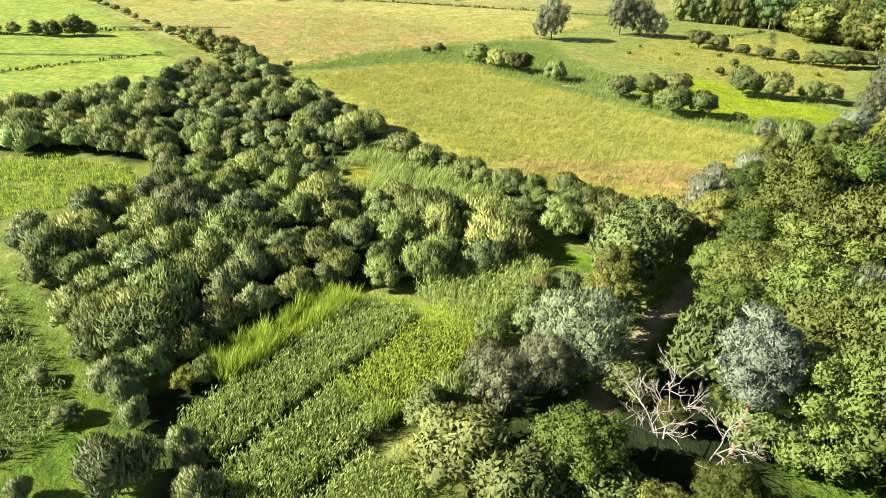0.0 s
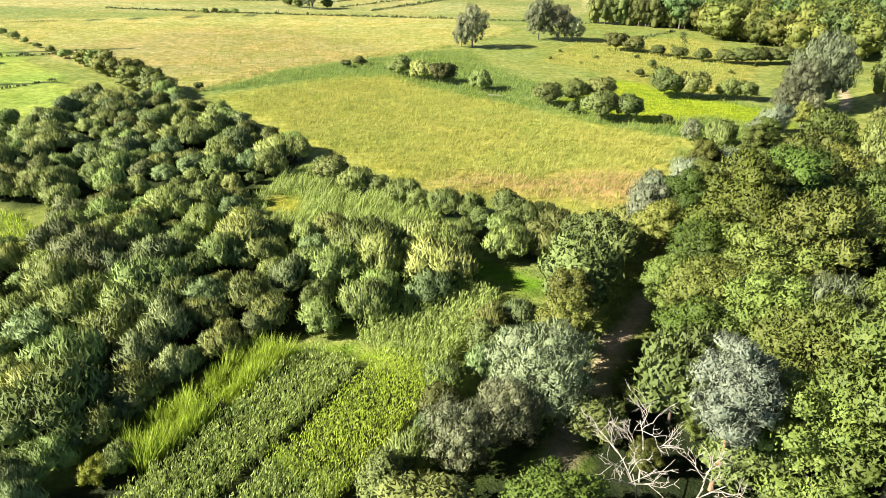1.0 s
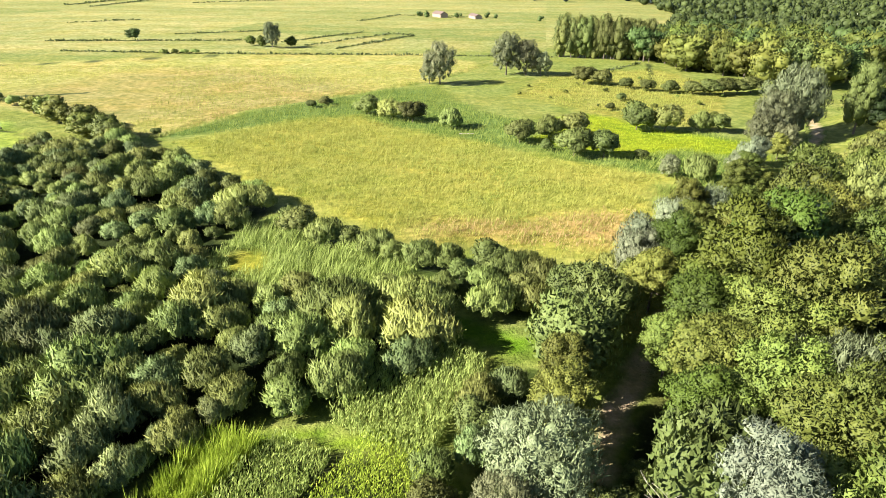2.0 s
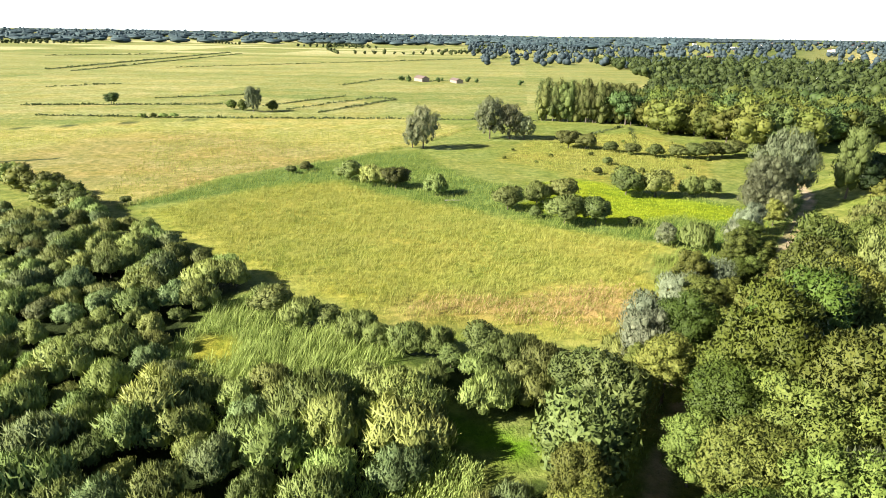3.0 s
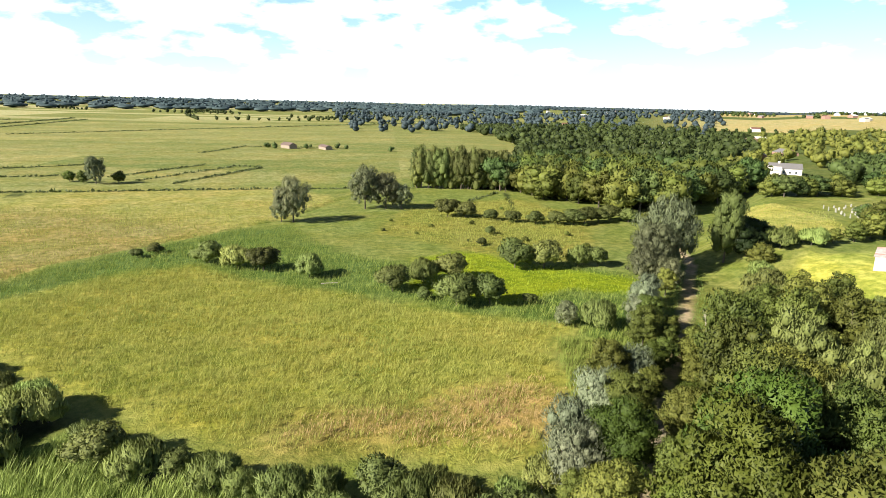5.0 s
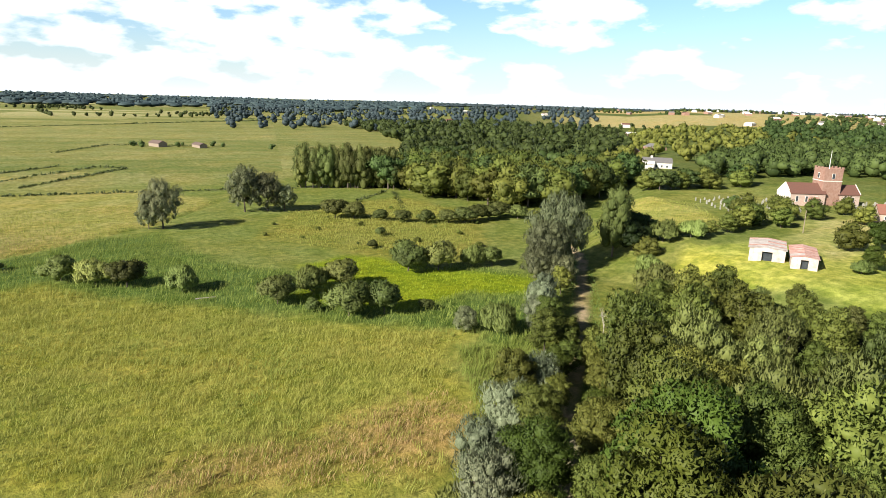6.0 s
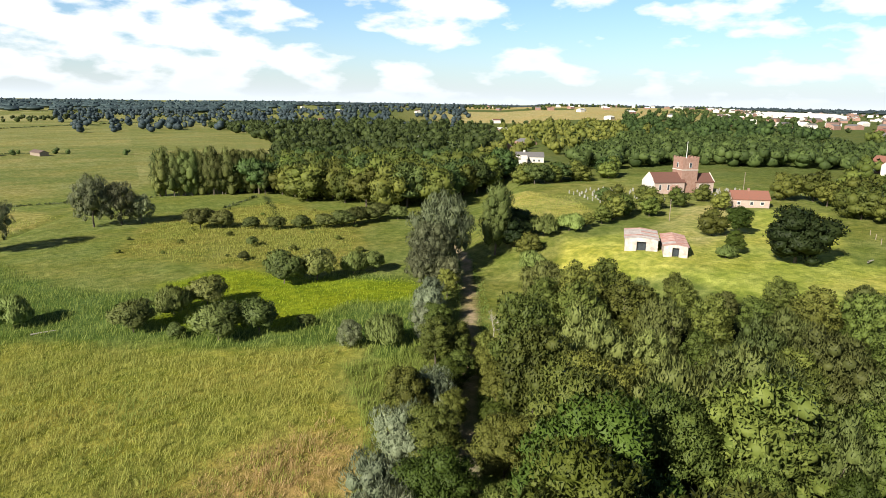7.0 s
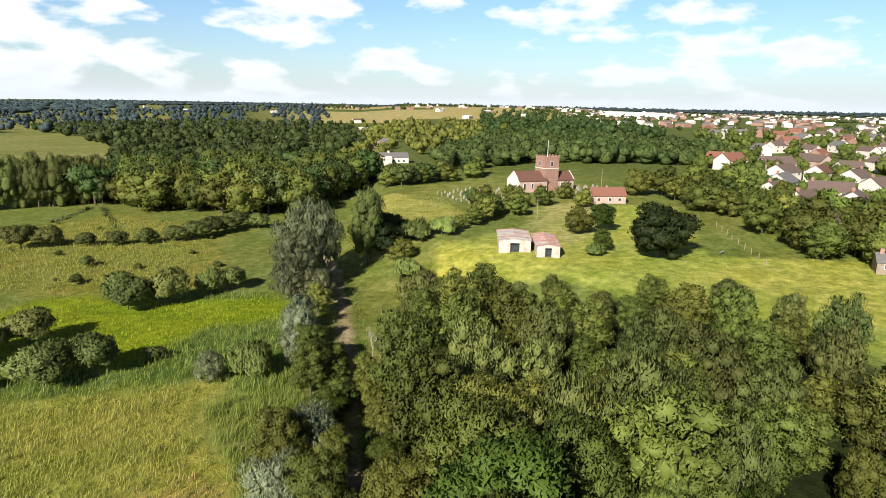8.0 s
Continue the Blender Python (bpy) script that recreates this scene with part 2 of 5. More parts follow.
def leaves_on(rng, blobs, n, size, slim=0.45, out=0.5, up=0.5, wild=0.6, low=-0.45, flat=1.0, rag=0.06, smooth=0.6):
    """Leaf sprays on the outer skin of a heap of ellipsoids: verts, triangles and soft normals."""
    blobs = np.asarray(blobs, dtype=float)
    area = blobs[:, 3] * blobs[:, 4] + blobs[:, 4] * blobs[:, 5] + blobs[:, 3] * blobs[:, 5]
    pick = rng.choice(len(blobs), n * 3, p=area / area.sum())
    d = unit(rng.normal(size=(n * 3, 3)))
    d[:, 2] = np.where(d[:, 2] < low, -d[:, 2], d[:, 2])
    c, r = blobs[pick, :3], blobs[pick, 3:]
    q = d * 3.1 + pick[:, None] * 1.7
    ragged = np.sin(q[:, :1] * 1.3 + 2 * np.sin(q[:, 1:2])) * np.sin(q[:, 1:2] * 1.1 + 2 * np.sin(q[:, 2:])) + 0.6 * np.sin(q[:, 2:] * 2.3 + q[:, :1] * 1.9)
    p = c + r * d * (np.where(rng.random((n * 3, 1)) < 0.3, rng.uniform(0.7, 0.92, (n * 3, 1)), rng.uniform(0.9, 1.12, (n * 3, 1))) + rag * ragged)
    buried = np.zeros(n * 3, dtype=bool)
    for k, b in enumerate(blobs):
        buried |= (np.linalg.norm((p - b[:3]) / b[3:], axis=1) < 0.8) & (pick != k)
    p, d, r = p[~buried][:n], d[~buried][:n], r[~buried][:n]
    m = len(p)
    nrm = unit(d / r)
    mid = (blobs[:, :3].max(axis=0) + blobs[:, :3].min(axis=0)) / 2
    face = unit(nrm + rng.normal(size=(m, 3)) * (0.35 + wild * 0.5))
    a = nrm * out + np.array([0, 0, up]) + rng.normal(size=(m, 3)) * wild
    a = unit(a - face * np.sum(a * face, axis=1, keepdims=True) * flat)
    side = unit(np.cross(face, a))
    s = size * rng.uniform(0.65, 1.45, (m, 1))
    foot = p - a * s * 0.4
    v = np.stack([foot - side * s * slim * 0.5, foot + side * s * slim * 0.5, p + (a + nrm * 0.35) * s * 0.6], axis=1)
    geo = np.cross(v[:, 1] - v[:, 0], v[:, 2] - v[:, 0])
    soft = unit(nrm * smooth + face * (1.25 - smooth) + unit(p - mid) * 0.35)
    turn = np.sum(geo * soft, axis=1) < 0
    v[turn] = v[turn][:, [1, 0, 2]]
    return v.reshape(-1, 3), np.arange(m * 3).reshape(-1, 3), np.repeat(soft, 3, axis=0)


def core_of(rng, blobs, scale=0.8):
    sv, sf = ico_small()
    vs, fs, ns, k = [], [], [], 0
    for b in blobs:
        jit = 1 + rng.normal(size=(len(sv), 1)) * 0.07
        vs.append(np.array(b[:3]) + sv * np.array(b[3:]) * scale * jit)
        fs.append(sf + k)
        ns.append(unit(sv / np.array(b[3:])))
        k += len(sv)
    return np.concatenate(vs), np.concatenate(fs), np.concatenate(ns)


def foliage(name, pieces, mats, slots=None):
    """One mesh of (verts, triangles, normals) pieces, shaded by those normals."""
    vs, fs, k = [], [], 0
    for v, f, _ in pieces:
        vs.append(v)
        fs.append(f + k)
        k += len(v)
    me = mesh_of(name, np.concatenate(vs), np.concatenate(fs), mats, slots, smooth=True)
    me.normals_split_custom_set_from_vertices(np.concatenate([p[2] for p in pieces]).tolist())
    return me


def joined(pieces):
    """Joins (verts, faces) pieces; faces may be triangles or quads."""
    vs, fs, k = [], [], 0
    for v, f in pieces:
        vs.append(v)
        fs.extend((f + k).tolist())
        k += len(v)
    return np.concatenate(vs), fs


def limb(a, b, ra, rb, sides=6, bend=None):
    """A tapered, slightly bent limb from a to b."""
    a, b = np.array(a, float), np.array(b, float)
    mid = (a + b) / 2 + (np.array(bend) if bend is not None else 0)
    ring, vs = [], []
    for t in (0.0, 0.33, 0.66, 1.0):
        c = a * (1 - t) ** 2 + 2 * mid * t * (1 - t) + b * t * t
        way = unit((b - a)[None])[0]
        u = unit(np.cross(way, [0.31, 0.2, 0.93] if abs(way[2]) < 0.9 else [1, 0, 0])[None])[0]
        w = np.cross(way, u)
        r = ra + (rb - ra) * t
        for k in range(sides):
            q = 2 * math.pi * k / sides
            vs.append(c + r * (u * math.cos(q) + w * math.sin(q)))
    fs = [[i * sides + k, i * sides + (k + 1) % sides, (i + 1) * sides + (k + 1) % sides, (i + 1) * sides + k] for i in range(3) for k in range(sides)]
    return np.array(vs), np.array(fs)


def blob_heap(rng, n, rx, rz, cz, size, flat=0.9, low=-0.5):
    """Ellipsoids that fill a rounded crown of radius rx, half height rz about cz."""
    heap = [(0, 0, cz, rx * 0.72, rx * 0.72, rz * 0.78)]
    for k in range(n):
        z = low + (1.0 - low) * (k + 0.5) / n
        q = k * 2.39996 + rng.uniform(-0.4, 0.4)
        ring = math.sqrt(max(0.05, 1 - min(1, abs(z)) ** 2))
        s = size * rng.uniform(0.55, 1.6)
        f = rng.uniform(0.55, 0.98)
        heap.append((rx * ring * f * math.cos(q), rx * ring * f * math.sin(q), cz + rz * z * f, s * rng.uniform(0.8, 1.3), s * rng.uniform(0.8, 1.3), s * flat * rng.uniform(0.75, 1.2)))
    return heap


def crown_mesh(name, rng, blobs, n, size, mat, core=0.8, **kw):
    return foliage(name, [leaves_on(rng, blobs, n, size, **kw), core_of(rng, blobs, core)], (mat,))


def trunk_mesh(name, rng, blobs, top, r, mat, limbs=5, base_z=0.0):
    pieces = [limb((0, 0, base_z - 0.05), (0.02, 0.01, top), r, r * 0.45, 8)]
    order = sorted(blobs[1:], key=lambda b: -b[3])[:limbs]
    for b in order:
        z0 = top * rng.uniform(0.45, 0.95)
        pieces.append(limb((0.01, 0, z0), (b[0] * 0.9, b[1] * 0.9, b[2]), r * 0.45, r * 0.14, 5, rng.normal(size=3) * 0.03))
    v, f = joined(pieces)
    return mesh_of(name, v, f, (mat,), smooth=True)


SPECIES = {}


def species(kind, seed, mat, n, size, spec, trunk=(0.35, 0.03), bark=None, limbs=5, leaf_kw=None, core=0.66):
    """Two meshes of unit height for a plant kind: trunk and crown. spec: blob_heap's arguments."""
    rng = np.random.default_rng(seed)
    blobs = blob_heap(rng, *spec)
    crown = crown_mesh("crown", rng, blobs, n, size, mat, core=core, **(leaf_kw or {}))
    trunk = trunk_mesh("trunk", rng, blobs, trunk[0], trunk[1], bark or BARK, limbs)
    SPECIES.setdefault(kind, []).append((trunk, crown))


def plant(kind, x, y, h, w=1.0, name="tree", label="", category="tree", group="", turn=None, pick=None, sink=0.0):
    """One plant of a kind, h metres high, w times as wide as its kind is."""
    stock = SPECIES[kind]
    key = int(abs(x * 13.7 + y * 7.3) * 10)
    trunk, crown = stock[(pick if pick is not None else key) % len(stock)]
    ob = new(name)
    ob.empty_display_size = 0.2
    q = turn if turn is not None else (key * 2.39996) % 6.283
    ob.matrix_world = Matrix.LocRotScale((x, y, ground_z(x, y) - sink), Euler((0, 0, q)), (h * w, h * w, h))
    tagged(ob, label, category, group)
    child("trunk", trunk, ob)
    child("crown", crown, ob)
    return ob

# ---- the plan: lines and areas ----
TRACK = [(12, 36), (22, 52), (33, 66), (46, 80), (68, 101), (81, 114), (96, 129), (110, 144), (122, 162), (132, 185)]
MARSH = [(-39, 153), (-13, 115), (6, 95), (33, 83), (47, 96), (53, 112), (62, 118), (45, 130), (30, 147), (12, 163), (2, 176), (-18, 172)]
REED_BAND = [(-44, 156), (-14, 168), (2, 170), (30, 142), (50, 126), (66, 108), (74, 116), (92, 136), (84, 156), (66, 150), (50, 160), (34, 180), (28, 215), (14, 214), (-4, 200), (-28, 180)]
LUSH = [(42, 146), (56, 132), (72, 136), (86, 128), (92, 140), (80, 150), (66, 172), (52, 170)]
UPPER = [(-50, 158), (-40, 158), (-28, 186), (-2, 205), (30, 230), (52, 262), (40, 300), (-40, 300), (-90, 288), (-150, 270), (-110, 215)]
PASTURE = [(-64, 148), (-82, 175), (-112, 210), (-150, 262), (-260, 230), (-240, 130), (-110, 96), (-78, 116)]
ROUGH = [(66, 172), (92, 150), (104, 176), (126, 206), (118, 250), (70, 236), (50, 200)]
GLADE = [(-72, 84), (-57, 67), (-50, 72), (-43, 81), (-50, 87), (-62, 90)]
THICKET_WEST = [(-82, 114), (-78, 92), (-62, 91), (-48, 90), (-46, 93), (-61, 106), (-66, 124), (-74, 118)]
REED_GLADE = [(-12, 104), (-3, 93), (9, 85), (4, 80), (-10, 79), (-19, 86), (-17, 96)]
LAWN_STRIP = [(9, 70.5), (12, 71.5), (19, 66), (17, 63)]
THICKET = [(-50, 62), (-33, 46), (-29, 40), (-25, 42), (-13, 54), (6, 60), (10, 66), (8, 78), (-6, 78), (-19, 84), (-18, 97), (-13, 109), (-28, 129), (-47, 153), (-64, 146), (-66, 124), (-61, 106), (-46, 92), (-40, 82), (-47, 71)]
SHRUB_BELT = [(10, 76), (18, 69), (30, 75), (34, 80), (20, 82), (8, 88), (-4, 97), (-9, 102), (-8, 96), (2, 90), (12, 82)]
WOOD_EAST = [(30, 40), (38, 62), (49, 75), (71, 98), (84, 109), (99, 111), (108, 97), (114, 80), (112, 58), (100, 38), (84, 20), (58, 12), (40, 14), (34, 24)]
WEST_FIELD = [(-46, 54), (-30, 40), (-26, 35), (-30, 29), (-60, 26), (-80, 50)]
HAY = [(128, 152), (134, 138), (156, 139), (181, 167), (178, 190), (150, 172)]
DRY = [(142, 104), (152, 120), (180, 133), (203, 125), (186, 113), (160, 103)]
MEADOW_EAST = [(104, 116), (118, 98), (112, 60), (104, 36), (128, 28), (168, 40), (158, 60), (150, 78), (172, 86), (206, 98), (200, 112), (150, 118), (128, 128)]
CHURCHYARD = [(170, 140), (205, 122), (240, 140), (248, 180), (205, 190), (176, 176)]


def axis(lo, a, b, hi, step, grow=1.16):
    mid = list(np.arange(a, b, step))
    s, v, up = step, b, []
    while v < hi:
        up.append(v)
        s = min(s * grow, 260)
        v += s
    s, v, down = step, a - step, []
    while v > lo:
        down.append(v)
        s = min(s * grow, 260)
        v -= s
    return np.array([lo] + down[::-1] + mid + up + [hi])


def build_ground():
    gx, gy = axis(-4800, -90, 200, 4800, 1.5), axis(-3000, 0, 250, 4800, 1.5)
    X, Y = np.meshgrid(gx, gy)
    Z = hill(X, Y)
    rng = np.random.default_rng(5)
    near = smoothstep(420, 200, np.hypot(X - 40, Y - 120))
    wob = np.sin(X * 0.31 + 2 * np.sin(Y * 0.17)) * np.sin(Y * 0.27 + 1.7 * np.sin(X * 0.13))
    Z = Z + near * (wob * 0.08 + rng.normal(size=X.shape) * 0.03)
    Z = Z - near * 0.5 * smoothstep(1.6, 0.4, line_distance(DITCHES[0], X, Y)) - near * 0.5 * smoothstep(1.4, 0.4, line_distance(DITCHES[1], X, Y))
    col = np.empty(X.shape + (3,))
    col[:] = (0.213, 0.238, 0.073)
    big = 0.5 + 0.5 * np.sin(X * 0.021 + 1.3 * np.sin(Y * 0.017)) * np.sin(Y * 0.026 + 1.1 * np.sin(X * 0.019))

    def lay(mask, c):
        m = np.clip(mask, 0, 1)[..., None]
        col[:] = col * (1 - m) + np.array(c) * m

    def area(poly, c, soft=2.0, strength=1.0):
        jig = wob * 1.6
        lay(smoothstep(-soft, soft, edge_distance(poly, X, Y) + jig) * strength, c)

    # far land: marsh pastures in strips to the north and west, arable to the east
    r = np.hypot(X, Y)
    far = smoothstep(285, 330, Y - 0.1 * X)
    east = smoothstep(0, 60, X - 0.55 * Y - 40)
    lay(east * smoothstep(240, 400, r), (0.140, 0.165, 0.055))
    arable = smoothstep(720, 760, r) * smoothstep(2300, 2000, r) * smoothstep(0.80, 0.92, X / np.maximum(Y, 1)) * smoothstep(2.2, 1.9, X / np.maximum(Y, 1)) * (Y > 0)
    straw = smoothstep(900, 1150, Y) * smoothstep(0.25, 0.1, X / np.maximum(Y, 1)) * (r < 2300)
    area(PASTURE, (0.255, 0.320, 0.066), 1.5)
    area(UPPER, (0.365, 0.330, 0.125), 2.0)
    lay(smoothstep(-2, 2, edge_distance(UPPER, X, Y)) * smoothstep(0.5, 0.8, big) * 0.6, (0.274, 0.213, 0.099))
    area(ROUGH, (0.262, 0.250, 0.068), 3.0)
    area(REED_BAND, (0.129, 0.190, 0.053), 2.5)
    area(MARSH, (0.320, 0.312, 0.074), 3.0)
    lay(smoothstep(11, 3, np.hypot((X - 37) * 0.8, Y - 95)) * 0.9, (0.430, 0.305, 0.145))
    lay(smoothstep(10, 2, np.hypot((X - 18) * 0.5, Y - 97)) * 0.6, (0.289, 0.205, 0.091))
    area(LUSH, (0.235, 0.290, 0.016), 2.0)
    area(GLADE, (0.167, 0.205, 0.046), 2.0)
    area(REED_GLADE, (0.122, 0.175, 0.046), 2.0)
    lay(smoothstep(4.5, 1.5, np.hypot(X + 14, (Y - 89) * 0.7)) * 0.9, (0.27, 0.27, 0.04))
    area(WEST_FIELD, (0.085, 0.11, 0.035), 2.0)
    # undergrowth floor of thicket and wood, painted near black for shade between crowns
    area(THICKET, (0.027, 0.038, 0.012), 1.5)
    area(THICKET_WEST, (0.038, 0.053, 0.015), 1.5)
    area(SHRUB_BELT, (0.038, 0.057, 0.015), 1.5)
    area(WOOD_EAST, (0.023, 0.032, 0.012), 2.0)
    # beside track and beds, ground darkened to paint the shade between trees
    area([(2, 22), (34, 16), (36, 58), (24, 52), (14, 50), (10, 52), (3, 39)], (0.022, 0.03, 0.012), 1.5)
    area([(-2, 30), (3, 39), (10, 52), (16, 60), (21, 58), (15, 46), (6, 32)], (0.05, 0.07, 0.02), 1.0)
    area(MEADOW_EAST, (0.43, 0.44, 0.115), 2.0)
    area(HAY, (0.46, 0.42, 0.16), 2.0)
    area(DRY, (0.50, 0.44, 0.22), 4.0, 0.85)
    area(CHURCHYARD, (0.270, 0.275, 0.095), 2.0)
    area(LAWN_STRIP, (0.129, 0.228, 0.015), 0.8)
    area([(-30, 32), (-24, 37), (-18, 31), (-13, 22), (-30, 20)], (0.105, 0.165, 0.024), 1.0)
    area([(28, 33), (34, 36), (40, 30), (36, 20), (27, 24)], (0.114, 0.182, 0.030), 1.0)
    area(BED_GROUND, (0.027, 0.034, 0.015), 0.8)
    lay(smoothstep(1.5, 0.7, line_distance(PATH_WEST, X, Y)), (0.129, 0.190, 0.027))
    lay(smoothstep(1.3, 0.6, line_distance(PATH_BEDS, X, Y)), (0.144, 0.213, 0.023))
    lay(smoothstep(2.4, 1.6, line_distance(TRACK, X, Y)), (0.129, 0.167, 0.038))
    lay(smoothstep(1.3, 0.85, line_distance(TRACK, X, Y)), (0.42, 0.33, 0.27))
    for d in DITCHES[2:]:
        lay(smoothstep(1.2, 0.6, line_distance(d, X, Y)), (0.046, 0.061, 0.023))
    ny, nx = X.shape
    idx = np.arange(nx * ny).reshape(ny, nx)
    faces = np.stack([idx[:-1, :-1], idx[:-1, 1:], idx[1:, 1:], idx[1:, :-1]], axis=-1).reshape(-1, 4)
    verts = np.stack([X, Y, Z], axis=-1).reshape(-1, 3)
    m = Nodes("sward")
    att = m.n.new("ShaderNodeAttribute")
    att.attribute_name = "cover"
    pos = m.place()
    land = m.n.new("ShaderNodeAttribute")
    land.attribute_name = "land"
    cut = m.n.new("ShaderNodeSeparateXYZ")
    m.l.new(land.outputs["Vector"], cut.inputs[0])
    at = m.n.new("ShaderNodeSeparateXYZ")
    m.l.new(pos, at.inputs[0])
    wav = m.math("MULTIPLY", m.noise(0.004, 3, vec=pos), 60.0)

    def parcels(u, w, lu, lw):
        """A random tone for each long parcel of land, between 0 and 1."""
        a = m.math("ADD", m.math("ADD", m.math("MULTIPLY", at.outputs[0], u[0]), m.math("MULTIPLY", at.outputs[1], u[1])), wav)
        b = m.math("ADD", m.math("MULTIPLY", at.outputs[0], w[0]), m.math("MULTIPLY", at.outputs[1], w[1]))
        join = m.n.new("ShaderNodeCombineXYZ")
        m.l.new(m.math("FLOOR", m.math("DIVIDE", a, lu)), join.inputs[0])
        m.l.new(m.math("FLOOR", m.math("DIVIDE", b, lw)), join.inputs[1])
        white = m.n.new("ShaderNodeTexWhiteNoise")
        m.l.new(join.outputs[0], white.inputs["Vector"])
        return white.outputs["Value"]

    tone = parcels((0.35, 1.0), (1.0, -0.3), 58.0, 190.0)
    fields = parcels((0.8, 0.6), (0.6, -0.8), 190.0, 330.0)
    base = att.outputs["Color"]
    speck = m.noise(0.03, 5, 0.65, vec=pos, stretch=(0.35, 1.0, 1.0))
    swath = m.mix(m.span(speck, 0.40, 0.62), m.mix(tone, (0.180, 0.210, 0.070), (0.300, 0.285, 0.125)), m.mix(tone, (0.270, 0.265, 0.110), (0.430, 0.375, 0.195)))
    base = m.mix(m.math("MULTIPLY", cut.outputs[0], 0.85), base, swath)
    base = m.mix(m.math("MULTIPLY", cut.outputs[1], m.math("GREATER_THAN", fields, 0.30)), base, m.mix(fields, (0.56, 0.40, 0.20), (0.50, 0.43, 0.26)))
    base = m.mix(m.math("MULTIPLY", cut.outputs[2], m.math("GREATER_THAN", tone, 0.55)), base, (0.50, 0.45, 0.29))
    tuft = m.noise(0.55, 6, 0.7, vec=pos)
    fine = m.noise(3.0, 4, 0.6, vec=pos)
    wide = m.noise(0.045, 4, 0.6, vec=pos)
    c = m.mix(m.span(tuft, 0.38, 0.66), m.mix(1.0, base, (0.46, 0.54, 0.42), "MULTIPLY"), base)
    mid = m.noise(0.16, 5, 0.65, vec=pos)
    c = m.mix(m.span(mid, 0.40, 0.60, 0, 0.9), c, m.mix(1.0, c, (0.70, 0.76, 0.55), "MULTIPLY"))
    drift = m.noise(0.09, 5, 0.7, vec=pos, stretch=(0.4, 1.0, 1.0))
    c = m.mix(m.span(drift, 0.44, 0.60, 0, 0.7), c, m.mix(1.0, c, (0.88, 0.93, 0.68), "MULTIPLY"))
    c = m.mix(m.span(wide, 0.40, 0.64, 0, 0.55), c, m.mix(1.0, c, (1.35, 1.06, 1.0), "MULTIPLY"))
    c = m.mix(m.span(fine, 0.3, 0.7, 0, 0.5), c, m.mix(1.0, c, (1.2, 1.2, 1.1), "MULTIPLY"))
    mat = m.finish(c, rough=0.95, spec=0.1, normal=m.bump(m.math("ADD", tuft, m.math("MULTIPLY", fine, 0.4)), 0.9, 0.45))
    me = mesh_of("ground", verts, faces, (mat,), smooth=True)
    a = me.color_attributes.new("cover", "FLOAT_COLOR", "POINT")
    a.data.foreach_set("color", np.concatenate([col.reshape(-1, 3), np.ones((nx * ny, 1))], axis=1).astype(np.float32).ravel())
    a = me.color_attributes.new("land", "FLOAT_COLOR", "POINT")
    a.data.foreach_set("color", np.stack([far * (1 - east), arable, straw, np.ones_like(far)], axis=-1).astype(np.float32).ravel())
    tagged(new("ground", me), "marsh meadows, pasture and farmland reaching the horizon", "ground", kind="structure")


# osier beds: origin, along, across
BED_O, BED_S, BED_P = np.array((-14.0, 31.0)), np.array((0.555, 0.832)), np.array((0.832, -0.555))


def bed_at(s, p):
    q = BED_O + BED_S * s + BED_P * p
    return float(q[0]), float(q[1])


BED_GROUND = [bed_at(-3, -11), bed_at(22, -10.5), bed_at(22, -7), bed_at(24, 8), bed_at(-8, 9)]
PATH_WEST = [(-62, 66), (-46, 54), (-38, 47), (-32, 41), (-26, 35), (-24, 29), (-25, 20)]
PATH_BEDS = [bed_at(22, -8), bed_at(24.5, -5), bed_at(25.5, 0.5), bed_at(27.5, 1)]
DITCHES = [
    [(-44, 156), (-28, 187), (-2, 205), (30, 229), (54, 262)],
    [(-78, 168), (-50, 156)],
    [(-19, 329), (29, 383)],
    [(-4, 321), (38, 373)],
    [(29, 383), (38, 373)],
    [(-110, 204), (-76, 214)],
    [(-118, 158), (-76, 167)],
    [(-150, 262), (-40, 300), (60, 300)],
    [(105, 222), (122, 262)],
    [(-230, 600), (-140, 1100)],
    [(-60, 380), (-300, 400)],
    [(20, 400), (90, 440), (300, 460)],
]
build_ground()

# ---- plant kinds ----
WL = dict(slim=0.24, up=1.0, out=0.2, wild=0.34, low=-0.25, flat=0.62, rag=0.12, smooth=0.45)
BL = dict(slim=0.58, up=0.55, out=0.2, wild=0.5, low=-0.25, flat=0.8, rag=0.10, smooth=0.6)
for sd in (1, 2, 3, 4):
    species("willow_bush", sd, LEAF["willow"], 2050, 0.15, (14, 0.58, 0.44, 0.44, 0.21, 1.0, -0.3), (0.3, 0.03), leaf_kw=WL, core=0.8)
    species("broad", 10 + sd, LEAF["broad"], 10500, 0.0225, (54, 0.325, 0.43, 0.53, 0.078, 0.9, -0.8), (0.5, 0.02), leaf_kw=BL, core=0.64)
    species("mid_broad", 14 + sd, LEAF["broad"], 5200, 0.030, (46, 0.36, 0.46, 0.50, 0.088, 0.9, -0.95), (0.4, 0.02), leaf_kw=dict(BL, low=-0.6), core=0.64)
